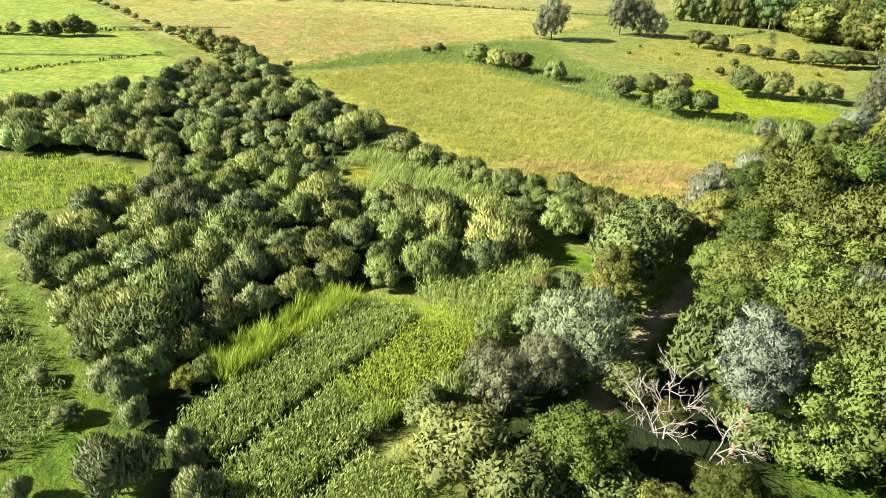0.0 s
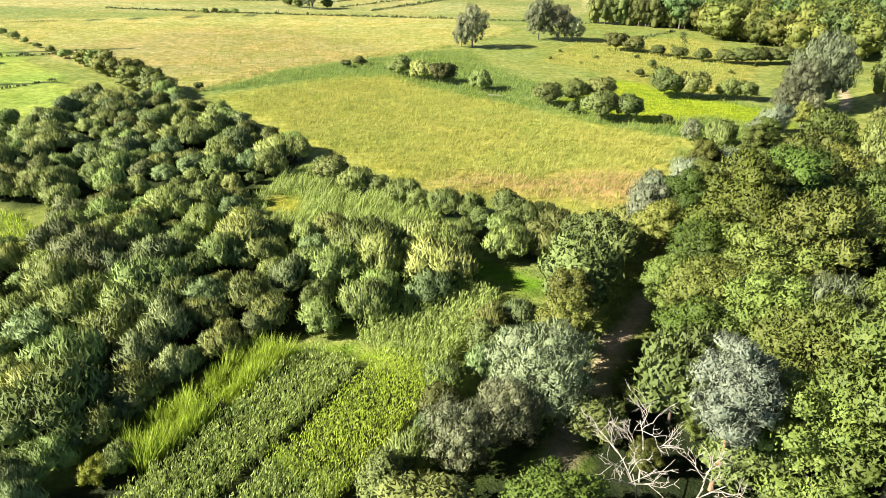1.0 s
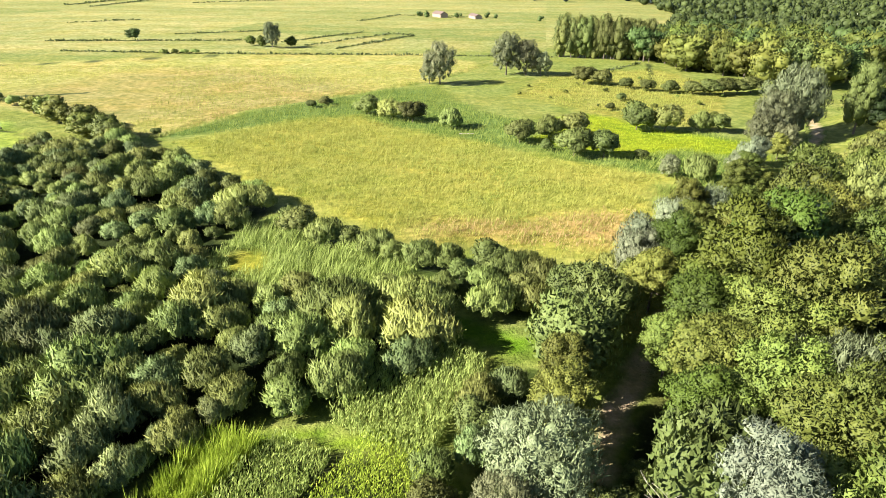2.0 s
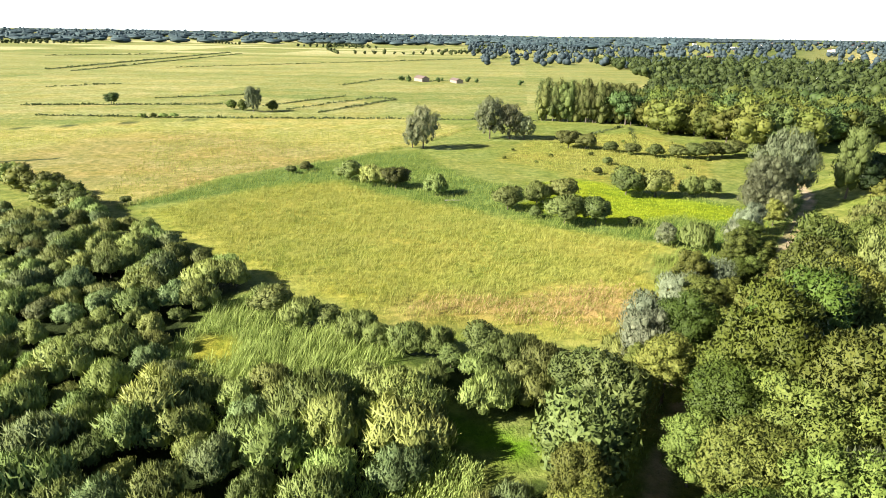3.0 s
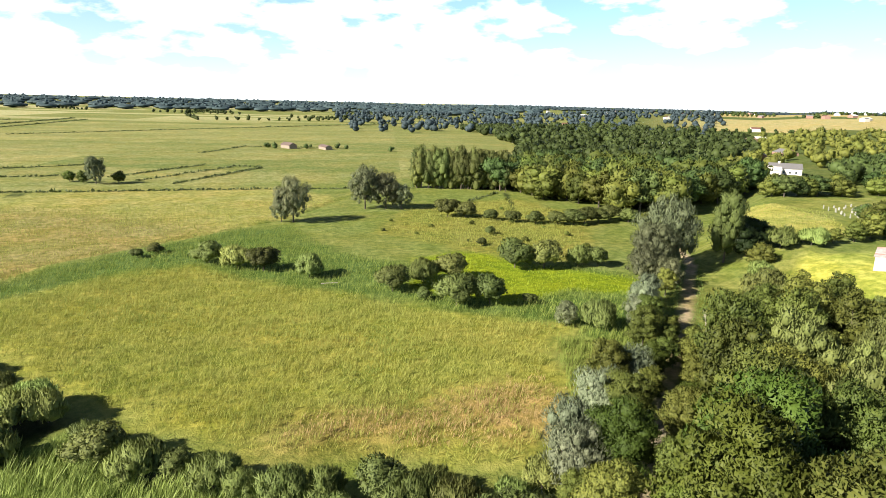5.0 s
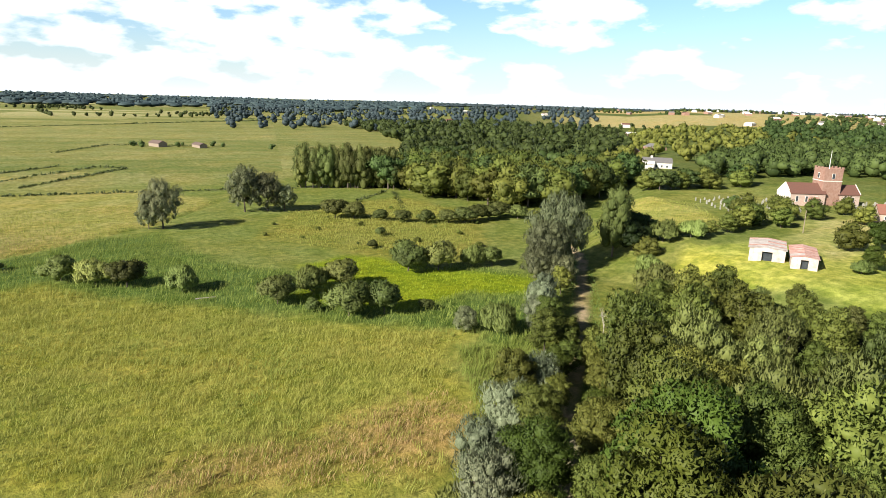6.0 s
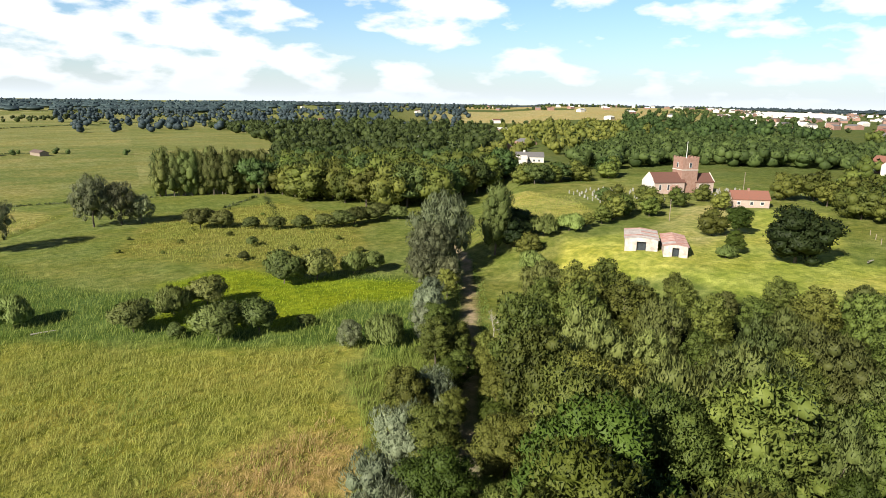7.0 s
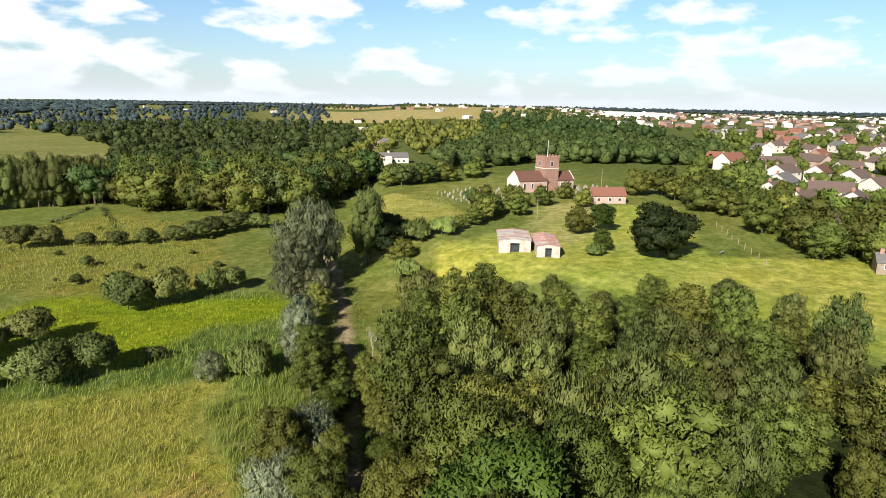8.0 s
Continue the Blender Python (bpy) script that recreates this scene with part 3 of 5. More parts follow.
for sd in (1, 2, 3):
    species("grey_willow", 20 + sd, LEAF["grey"], 8200, 0.037, (52, 0.54, 0.45, 0.50, 0.115, 0.95, -0.9), (0.4, 0.03), leaf_kw=dict(WL, wild=0.5, slim=0.3), core=0.55)
    species("silver", 30 + sd, LEAF["silver"], 3000, 0.050, (26, 0.32, 0.46, 0.51, 0.11, 1.4, -0.9), (0.5, 0.025), leaf_kw=WL, core=0.6)
    species("round_bush", 40 + sd, LEAF["olive"], 2200, 0.074, (18, 0.56, 0.47, 0.48, 0.21, 0.9, -0.3), (0.3, 0.03), leaf_kw=dict(BL, up=0.4), core=0.8)
    species("far_broad", 50 + sd, LEAF["broad"], 1150, 0.070, (22, 0.40, 0.44, 0.49, 0.155, 0.9, -0.85), (0.35, 0.025), leaf_kw=dict(BL, low=-0.8), core=0.84)
    species("bright", 60 + sd, LEAF["bright"], 10500, 0.0225, (50, 0.33, 0.43, 0.53, 0.082, 0.95, -0.8), (0.4, 0.02), leaf_kw=BL, core=0.64)
    species("pale_willow", 64 + sd, LEAF["pale"], 2600, 0.122, (14, 0.56, 0.46, 0.46, 0.21, 1.0, -0.3), (0.3, 0.03), leaf_kw=dict(WL, slim=0.27), core=0.78)
for sd in (1, 2):
    species("mid_olive", 45 + sd, LEAF["olive"], 4900, 0.034, (44, 0.36, 0.46, 0.50, 0.09, 1.0, -0.95), (0.4, 0.02), leaf_kw=dict(WL, slim=0.4, low=-0.6), core=0.64)
    species("dark", 70 + sd, LEAF["dark"], 3400, 0.045, (36, 0.46, 0.46, 0.46, 0.13, 0.9, -1.0), (0.3, 0.03), leaf_kw=BL, core=0.84)
    species("far_dark", 75 + sd, LEAF["far"], 950, 0.08, (16, 0.38, 0.44, 0.53, 0.17, 0.95, -0.7), (0.4, 0.03), leaf_kw=BL, core=0.84)
species("yellow_bush", 81, LEAF["yellow"], 1500, 0.10, (12, 0.54, 0.48, 0.46, 0.24, 0.95, -0.3), leaf_kw=WL, core=0.8)
for sd in (1, 2, 3):
    species("poplar", 90 + sd, LEAF["olive"], 1900, 0.040, (24, 0.13, 0.47, 0.53, 0.06, 2.3, -0.95), (0.7, 0.014), leaf_kw=WL, core=0.8)
species("silver_poplar", 97, LEAF["olive"], 4200, 0.030, (34, 0.13, 0.46, 0.53, 0.06, 2.0, -0.95), (0.7, 0.014), leaf_kw=WL, core=0.75)
species("pine", 95, LEAF["pine"], 6500, 0.028, (34, 0.28, 0.30, 0.68, 0.075, 0.75, -1.0), (0.74, 0.018), BARK_RED, 9, dict(slim=0.34, up=0.3, out=0.5, wild=0.7), core=0.7)

rng = np.random.default_rng(11)

# ---- willow thicket ----
for x, y in scatter(THICKET, 3.3, rng):
    h = (rng.uniform(2.8, 5.0) if y < 75 else rng.uniform(2.3, 4.2)) * (0.72 if rng.random() < 0.2 else 1.0)
    plant("pale_willow" if rng.random() < 0.22 else "willow_bush", x, y, h, rng.uniform(0.85, 1.2), "willow_bush", "grey-green willow bush in a dense wet thicket", "bush", "thicket willows")
for x, y in scatter(THICKET_WEST, 3.4, rng):
    plant("willow_bush", x, y, rng.uniform(2.4, 4.2), rng.uniform(0.9, 1.2), "willow_bush", "grey-green willow bush near the pasture", "bush", "thicket willows")
for x, y in scatter(SHRUB_BELT, 3.2, rng):
    kind = "round_bush" if rng.random() < 0.35 else "willow_bush"
    plant(kind, x, y, rng.uniform(2.0, 4.0), 1.05, "shrub", "leafy green shrub edging the tall marsh grass", "bush", "shrub belt")

# ---- wood beside the track ----
for x, y in [q for q in scatter(WOOD_EAST, 6.6, rng) if q[0] < 68] + [q for q in scatter(WOOD_EAST, 5.7, rng) if q[0] >= 68]:
    kind = "grey_willow" if rng.random() < 0.03 else ("broad", "broad", "broad", "bright")[int(rng.integers(4))]
    if x > 58 and line_distance(TRACK, x, y) < 5.5:
        continue
    h = 15.0 - 0.105 * (x - 40) + rng.uniform(-4.0, 2.6) * (1.0 if x < 80 else 0.75) - (2.0 if kind == "grey_willow" else 0.0)
    if kind != "grey_willow" and (x > 62 or y > 80):
        kind = ("mid_broad", "mid_broad", "mid_olive")[int(rng.integers(3))]
    w = rng.uniform(0.78, 1.1) if kind != "grey_willow" else 0.75
    plant(kind, x, y, h, w, "tree", "dense green broadleaf tree in the wood beside the track", "tree", "trees of the wood")

# ---- grasses, reeds and osiers ----


def tufts(name, places, height, blades, width, mat, label, category="grass", lean=(0.12, 0.02), spread=0.25, seed=0, wild=0.22):
    """Tufts of upright blades, one mesh for a whole stand."""
    g = np.random.default_rng(seed)
    pl = np.repeat(np.array(places, dtype=float), blades, axis=0)
    m = len(pl)
    px, py = np.array(places, dtype=float).T
    clump = np.sin(px * 1.35 + 2.1 * np.sin(py * 0.62)) * np.sin(py * 1.6 + 1.8 * np.sin(px * 0.71)) + 0.6 * np.sin(px * 0.42 + 1.5 * np.sin(py * 0.3)) * np.sin(py * 0.5 + px * 0.1)
    tall = np.repeat(g.uniform(0.75, 1.2, len(places)) * (1.0 + 0.5 * clump), blades)
    base = np.concatenate([pl + g.normal(size=(m, 2)) * spread, np.zeros((m, 1))], axis=1)
    base[:, 2] = hill(base[:, 0], base[:, 1]) - 0.05
    h = height * tall * g.uniform(0.6, 1.15, m)
    tip = base + np.stack([(g.normal(size=m) * wild + lean[0]) * h, (g.normal(size=m) * wild + lean[1]) * h, h], axis=1)
    q = g.uniform(0, 6.283, m)
    side = np.stack([np.cos(q), np.sin(q), np.zeros(m)], axis=1) * (width * g.uniform(0.6, 1.4, m))[:, None]
    mid = base * 0.5 + tip * 0.5 + np.array([0, 0, 1]) * (h * 0.06)[:, None]
    v = np.stack([base, mid + side, tip, mid - side], axis=1).reshape(-1, 3)
    me = mesh_of(name, v, np.arange(m * 4).reshape(-1, 4), (mat,))
    return tagged(new(name, me), label, category, kind="stuff")


def osiers(name, places, height, mat, label, sprays=38, seed=0, leaf=0.36):
    """Coppiced rods clothed in upright leaf sprays."""
    g = np.random.default_rng(seed)
    pl = np.repeat(np.array(places, dtype=float), sprays, axis=0)
    m = len(pl)
    tall = np.repeat(height * g.uniform(0.75, 1.2, len(places)), sprays)
    f = g.uniform(0.15, 1.0, m)
    p = np.concatenate([pl + g.normal(size=(m, 2)) * 0.16 * (0.4 + f)[:, None], (tall * f)[:, None]], axis=1)
    p[:, 2] += hill(p[:, 0], p[:, 1])
    a = unit(np.array([0.22, 0.05, 1.0]) + g.normal(size=(m, 3)) * 0.33)
    side = unit(np.cross(a, g.normal(size=(m, 3))))
    s = (leaf * g.uniform(0.7, 1.4, m))[:, None]
    v = np.stack([p - a * s * 0.5, p + side * s * 0.10, p + a * s * 0.6, p - side * s * 0.10], axis=1).reshape(-1, 3)
    me = mesh_of(name, v, np.arange(m * 4).reshape(-1, 4), (mat,))
    return tagged(new(name, me), label, "crop", kind="stuff")


def bed(s0, s1, p0, p1):
    return [bed_at(s0, p0), bed_at(s1, p0), bed_at(s1, p1), bed_at(s0, p1)]


osiers("osier_bed", scatter(bed(-0.5, 22.5, -6.2, -0.7), 0.42, rng), 1.55, BLADE["osier"], "long bed of green osier willow rods between ditches", seed=1)
osiers("osier_bed", scatter(bed(-5, 11, 0.6, 6.4), 0.42, rng), 1.6, BLADE["osier"], "green osier willow bed beside a dark ditch", seed=2)
osiers("osier_bed", scatter(bed(9.5, 25.5, 0.5, 6.9), 0.42, rng), 1.9, BLADE["yellow"], "yellow-green osier willow bed beside a dark ditch", seed=3, leaf=0.26)
osiers("osier_bed", scatter([bed_at(26, -3.5), bed_at(37, -4.5), bed_at(41, 0), bed_at(40, 5.5), bed_at(25, 6)], 0.45, rng), 1.9, BLADE["osier"], "tall rough osier and reed growth past the beds", seed=4)
osiers("osier_bed", scatter(bed(-9, 6, 7.7, 13.5), 0.45, rng), 2.0, BLADE["osier"], "pale green osier bed nearest the wood", seed=5)
tufts("reed_mound", scatter(bed(5.0, 11.5, -10.8, -7.2), 0.32, rng), 1.7, 30, 0.03, BLADE["yellow"], "bright yellow-green mound of reed grass", "reeds", (0.14, 0.05), seed=6)
tufts("reed_mound", scatter(bed(13.5, 20.5, -11.2, -7.0), 0.32, rng), 1.8, 30, 0.03, BLADE["yellow"], "bright yellow-green mound of reed grass", "reeds", (0.14, 0.05), seed=7)
for k in range(11):
    plant(("pale_willow", "willow_bush")[k % 2], *bed_at(-1 + 2.3 * k, -13.2 + rng.normal() * 0.6), rng.uniform(2.0, 3.0), 0.95, "willow_bush", "low willow bush between thicket and beds", "bush", "willows by the beds")
for k in range(9):
    plant(("round_bush", "willow_bush", "pale_willow")[k % 3], *bed_at(12 + 3.1 * k, 9.0 + rng.normal() * 0.7), rng.uniform(2.0, 3.4), 0.95, "shrub", "leafy shrub along the edge of the osier beds", "bush", "shrubs by the beds")
plant("yellow_bush", *bed_at(2.6, -9.3), 2.0, 1.0, "shrub", "small golden-yellow shrub at the end of the beds", "bush")
plant("willow_bush", *bed_at(4.4, -9.0), 2.2, 0.8, "shrub", "small grey-green shrub at the end of the beds", "bush")

RUST = [(10, 96), (30, 86), (46, 92), (48, 104), (36, 103), (24, 100), (12, 104)]
tufts("marsh_grass", [(x, y) for x, y in scatter(MARSH, 0.55, rng) if edge_distance(MARSH, x, y) > rng.uniform(0, 5) and not (inside(RUST, x, y) and rng.random() < 0.6)], 0.72, 9, 0.032, BLADE["dry"], "tall tussocky yellow-green marsh grass", lean=(0.35, 0.1), seed=8, spread=0.3)
tufts("rust_grass", [(x, y) for x, y in scatter(RUST, 0.6, rng) if edge_distance(RUST, x, y) > rng.uniform(0, 5)], 0.7, 8, 0.032, BLADE["rust"], "rust-brown patches of dry marsh grass", lean=(0.35, 0.1), seed=9)
tufts("reeds", [(x, y) for x, y in scatter(REED_BAND, 0.8, rng, keep_out=(LUSH,)) if edge_distance(MARSH, x, y) < rng.uniform(-1, 8)], 1.0, 7, 0.035, BLADE["reed"], "broad band of blue-green reeds round the marsh", "reeds", (0.3, 0.08), seed=10, spread=0.35)
tufts("reeds", scatter([(34, 82), (50, 92), (72, 114), (66, 112), (54, 112), (47, 97)], 0.6, rng), 1.3, 10, 0.035, BLADE["reed"], "dense reeds between the marsh grass and the track", "reeds", (0.2, 0.05), seed=11)
tufts("reeds", [(x, y) for x, y in scatter(REED_GLADE, 0.5, rng) if math.hypot(x + 14, (y - 89) * 0.7) > rng.uniform(1.5, 4.5)], 1.5, 10, 0.035, BLADE["osier"], "pale green reeds in a clearing of the thicket", "reeds", (0.3, 0.1), seed=12)
tufts("lush_grass", scatter(LUSH, 0.9, rng), 0.45, 4, 0.05, BLADE["lush"], "lush bright green wet grass", lean=(0.25, 0.05), seed=13)
tufts("rough_grass", [(x, y) for x, y in scatter(ROUGH, 0.8, rng) if edge_distance(ROUGH, x, y) > rng.uniform(0, 10)], 0.7, 6, 0.045, BLADE["dry"], "rough tussock grass and low scrub", seed=14, spread=0.4)
tufts("meadow_grass", scatter([p for p in UPPER if p[1] < 280] + [(-60, 270)], 1.25, rng), 0.5, 4, 0.07, BLADE["dry"], "rough pale meadow grass beyond the ditch", seed=15, spread=0.5)
tufts("rough_grass", scatter(GLADE, 0.7, rng), 0.9, 6, 0.06, BLADE["yellow"], "yellow-green rough grass in a clearing", seed=16)
weedy = [(x, y) for x, y in scatter(WEST_FIELD, 0.62, rng) if line_distance(PATH_WEST, x, y) > 1.4]
osiers("weeds", weedy[::2], 0.95, BLADE["green"], "tall weeds and rough grass beside the mown path", sprays=16, seed=17, leaf=0.42)
osiers("weeds", weedy[1::2], 1.15, BLADE["osier"], "pale leafy weeds beside the mown path", sprays=14, seed=19, leaf=0.46)
tufts("verge_grass", [(x, y) for x, y in scatter([(14, 40), (30, 60), (46, 77), (90, 118), (114, 146), (106, 148), (60, 98), (30, 68), (10, 44)], 0.7, rng) if line_distance(TRACK, x, y) > 1.3], 0.5, 4, 0.05, BLADE["green"], "green grass verge along the gravel track", seed=18)

# ---- single bushes and trees, south part ----
GW = ("tree", "silvery grey willow tree with a broad crown", "tree")
plant("pale_willow", -20.6, 27.6, 4.3, 0.98, "willow_bush", "round silver-green willow bush on mown grass", "bush")
for x, y, h in ((-23.8, 35.6, 3.0), (-22.2, 33.6, 2.6), (-14.6, 26.6, 3.2), (-16.4, 29.6, 2.4), (-17.6, 31.6, 2.3), (-12.8, 25.0, 2.6), (-26.6, 26.4, 2.0)):
    plant("pale_willow", x, y, h, 0.66, "willow_bush", "small upright silver-green willow clump beside mown grass", "bush", "young willows")
plant("grey_willow", 13.2, 44.5, 8.4, 1.05, *GW)
plant("grey_willow", 5.8, 38.6, 5.6, 0.9, *GW)
plant("grey_willow", 9.6, 40.6, 6.0, 0.9, *GW)
plant("bright", 10.6, 30.2, 7.6, 1.25, "tree", "glossy fresh green tree with clustered leaves", "tree")
plant("round_bush", 3.2, 31.2, 5.0, 1.1, "shrub", "olive-green leafy shrub beside the osier beds", "bush")
plant("round_bush", 6.6, 27.0, 5.4, 1.0, "shrub", "olive-green leafy shrub beside the osier beds", "bush")
plant("broad", 6.6, 24.0, 6.0, 1.0, "tree", "small green broadleaf tree beside the beds", "tree")
plant("pine", 24.0, 35.0, 13.2, 0.8, "pine_tree", "blue-green pine tree with a bare reddish trunk", "tree")
plant("round_bush", 23.8, 42.0, 8.6, 0.72, "tree", "rounded yellowish green tree beside the pine", "tree")
for k, (x, y, h) in enumerate(((29.5, 34.0, 11.0), (33.0, 40.0, 12.0), (27.5, 46.5, 9.0), (31.5, 53.0, 10.0), (33.0, 47.0, 11.0), (20.5, 28.0, 5.5), (15.5, 25.5, 5.5), (38.0, 55.0, 12.5), (34.5, 60.5, 10.5), (44.0, 66.0, 12.0))):
    plant(("broad", "broad", "bright")[k % 3], x, y, h, 1.15, "tree", "dense green broadleaf tree beside the track", "tree", "trees by the track")
for x, y, h, kind in ((21.0, 60.0, 7.2, "round_bush"), (26.0, 67.5, 6.6, "round_bush"), (18.6, 55.5, 7.6, "broad"), (16.8, 50.5, 7.8, "broad"), (25.0, 72.0, 5.0, "round_bush"), (29.5, 70.5, 5.4, "broad"), (33.0, 74.5, 5.0, "broad")):
    plant(kind, x, y, h, 0.95, "tree", "olive-green small tree between track and thicket", "tree", "small trees by the track")
for x, y, h in ((35.0, 78.0, 7.2), (38.5, 83.5, 6.6), (45.5, 89.0, 7.0), (54.0, 93.5, 6.5), (70.5, 113.0, 6.0), (75.5, 118.0, 6.4), (80.5, 123.5, 6.4)):
    plant("silver", x, y, h, 1.1, "tree", "silver-leaved willow tree beside the track", "tree", "silver willows")
for x, y, h in ((50.0, 93.5, 8.5), (65.0, 105.0, 8.0), (70.0, 110.0, 7.5), (88.0, 127.0, 6.0)):
    plant("broad", x, y, h, 0.9, "tree", "dark green tree along the track's edge", "tree", "trees lining the track")
for x, y in scatter([(13, 23), (26, 22), (28, 30), (27, 38), (21, 48), (17, 41), (13, 35)], 4.3, rng):
    plant(("broad", "round_bush")[int(rng.integers(2))], x, y, rng.uniform(2.8, 4.6), 1.1, "shrub", "dense green undergrowth shrub below the pine", "bush", "undergrowth")
plant("silver", 50.0, 45.0, 12.5, 1.15, "tree", "pale silver-leaved tree in the wood", "tree")

for k, (x, y) in enumerate(((29.5, 58.0), (36.5, 64.5), (33.5, 70.0), (43.0, 72.5), (40.0, 77.5), (50.0, 79.0), (47.0, 85.5), (56.0, 85.5), (54.0, 90.5), (62.5, 91.5), (60.0, 97.0), (68.5, 97.5))):
    plant(("broad", "bright", "broad")[k % 3], x, y, (7.5 + (k * 37 % 10) * 0.25) if x < 52 else 5.4, 1.0, "tree", "leafy tree overhanging the gravel track", "tree", "trees overhanging the track")

for x, y, h in ((63.5, 98.5, 5.2), (66.8, 97.2, 5.0), (68.3, 103.6, 4.8), (71.8, 102.0, 4.6), (72.6, 107.8, 4.2)):
    plant("mid_broad", x, y, h, 1.05, "shrub", "leafy shrub crowding the gravel track", "bush", "track shrubs")
for x, y in scatter(WEST_FIELD, 5.2, rng):
    plant(("pale_willow", "round_bush")[int(rng.integers(2))], x, y, rng.uniform(0.9, 1.7), 1.3, "shrub", "low grey-green shrub among tall weeds", "bush", "field shrubs")

# dead tree: bare bleached boughs
def dead_tree(x, y, h, seed, lean):
    g = np.random.default_rng(seed)
    ob = new("dead_tree")
    ob.location = (x, y, ground_z(x, y))
    tagged(ob, "dead tree with bare bleached branches", "tree")
    pieces, stack = [], [(np.zeros(3), unit(np.array([[lean[0], lean[1], 1.0]]))[0], h * 0.34, 0.075, 0)]
    while stack:
        a, way, length, r, depth = stack.pop()
        b = a + way * length
        pieces.append(limb(a, b, r, r * 0.6, 5, g.normal(size=3) * length * 0.06))
        if depth < 5:
            for _ in range(3 if depth < 3 else 2):
                w2 = unit((way + g.normal(size=3) * 0.62 + np.array([0, 0, 0.12]))[None])[0]
                stack.append((a + (b - a) * g.uniform(0.55, 1.0), w2, length * g.uniform(0.55, 0.8), max(0.016, r * 0.66), depth + 1))
    v, f = joined(pieces)
    child("trunk", mesh_of("trunk", v, f, (DEADWOOD,), smooth=True), ob)


dead_tree(17.6, 33.6, 10.5, 3, (-0.15, 0.0))
dead_tree(20.8, 32.6, 10.0, 8, (0.2, -0.1))
dead_tree(19.0, 36.0, 9.0, 21, (0.0, 0.15))
dead_tree(79.0, 107.0, 6.5, 5, (-0.1, -0.2))

# ---- western scrub and hedges ----
plant("bright", -54.5, 93.5, 3.4, 1.25, "shrub", "bright yellow-green shrub among willows", "bush")
for k in range(14):
    t = k / 13
    plant("far_broad", -48 - 30 * t + rng.normal() * 1.5, 152 + 34 * t + rng.normal() * 1.5, rng.uniform(4.2, 6.0), 1.25, "hedge_tree", "dense dark green hedgerow tree", "tree", "hedgerow trees")
for k in range(10):
    t = k / 9
    plant("willow_bush", -82 - 66 * t, 190 + 70 * t, rng.uniform(1.3, 2.4), 1.2, "hedge_bush", "low green hedge bush on a field boundary", "bush", "field hedge bushes")
for x, y, h in ((-113, 187, 5.5), (-118, 185, 4.5), (-123, 185, 4.0), (-129, 184, 3.6), (-135, 184, 3.8), (-109, 188, 4.0)):
    plant("far_broad", x, y, h, 1.2, "hedge_tree", "dark hedge tree between two pastures", "tree", "pasture hedge")
for x, y, h in ((-60, 140, 3.0), (-70, 128, 3.4), (-66, 133, 2.6), (-63.5, 152, 2.8)):
    plant("willow_bush", x, y, h, 1.0, "willow_bush", "lone willow bush in the pasture", "bush")

# ---- bushes of the marsh ----
MB = ("round bush standing among reeds in the marsh", "bush", "marsh bushes")
for x, y, h, w, kind in ((5.5, 177.5, 4.6, 1.15, "round_bush"), (11.0, 171.5, 4.8, 1.15, "willow_bush"), (16.0, 168.0, 4.8, 1.1, "round_bush"), (24.5, 160.5, 4.4, 1.1, "willow_bush"),
                         (38.0, 146.0, 4.7, 1.0, "round_bush"), (46.0, 150.5, 4.6, 1.1, "willow_bush"), (52.0, 151.0, 4.8, 1.1, "round_bush"), (46.5, 134.0, 5.4, 1.0, "round_bush"), (52.5, 132.5, 5.4, 1.0, "round_bush"),
                         (69.5, 155.0, 6.0, 1.05, "round_bush"), (76.0, 153.0, 6.0, 1.0, "round_bush"), (84.5, 152.5, 4.4, 1.0, "willow_bush"), (89.0, 151.0, 4.2, 1.0, "round_bush"),
                         (64.5, 116.0, 4.6, 1.0, "willow_bush"), (42.0, 139.0, 2.2, 1.0, "round_bush"), (60.0, 131.0, 1.8, 1.2, "round_bush"),
                         (-9.5, 187.5, 1.9, 1.3, "round_bush"), (-6.0, 190.5, 2.2, 1.3, "round_bush"), (-43.0, 160.0, 1.6, 1.2, "round_bush"), (-51.0, 155.0, 4.2, 1.1, "round_bush"), (-48.0, 152.0, 3.6, 1.1, "round_bush")):
    plant(kind, x, y, h, w, "marsh_bush", *MB)
plant("grey_willow", 60.0, 118.5, 4.6, 0.85, "willow_bush", "silver-grey willow bush among reeds", "bush")
for x, y, h, w in ((30.5, 221.5, 13.5, 0.68), (27.0, 222.5, 8.0, 0.7)):
    plant("grey_willow", x, y, h, w, "tree", "lone dark-crowned willow tree in the meadow", "tree")
for x, y, h, w in ((57.0, 239.0, 14.5, 0.66), (64.0, 238.0, 12.5, 0.7), (69.0, 236.5, 8.5, 0.8)):
    plant("grey_willow", x, y, h, w, "tree", "tall grey-green willow tree in the meadow", "tree")
for x, y, h in ((79.0, 219.0, 5.4), (84.0, 216.0, 4.6), (90.0, 210.0, 3.2), (95.0, 205.0, 3.4), (101.0, 201.0, 3.6), (107.0, 198.0, 3.8), (112.0, 196.5, 4.4), (117.0, 198.0, 4.8), (122.0, 198.0, 4.2), (128.0, 200.0, 4.6), (132.0, 196.0, 4.0), (80.0, 190.0, 2.2), (72.0, 178.0, 1.8)):
    plant("round_bush", x, y, h, 1.15, "hedge_bush", "bushy green hedge shrub in rough meadow", "bush", "meadow hedge")

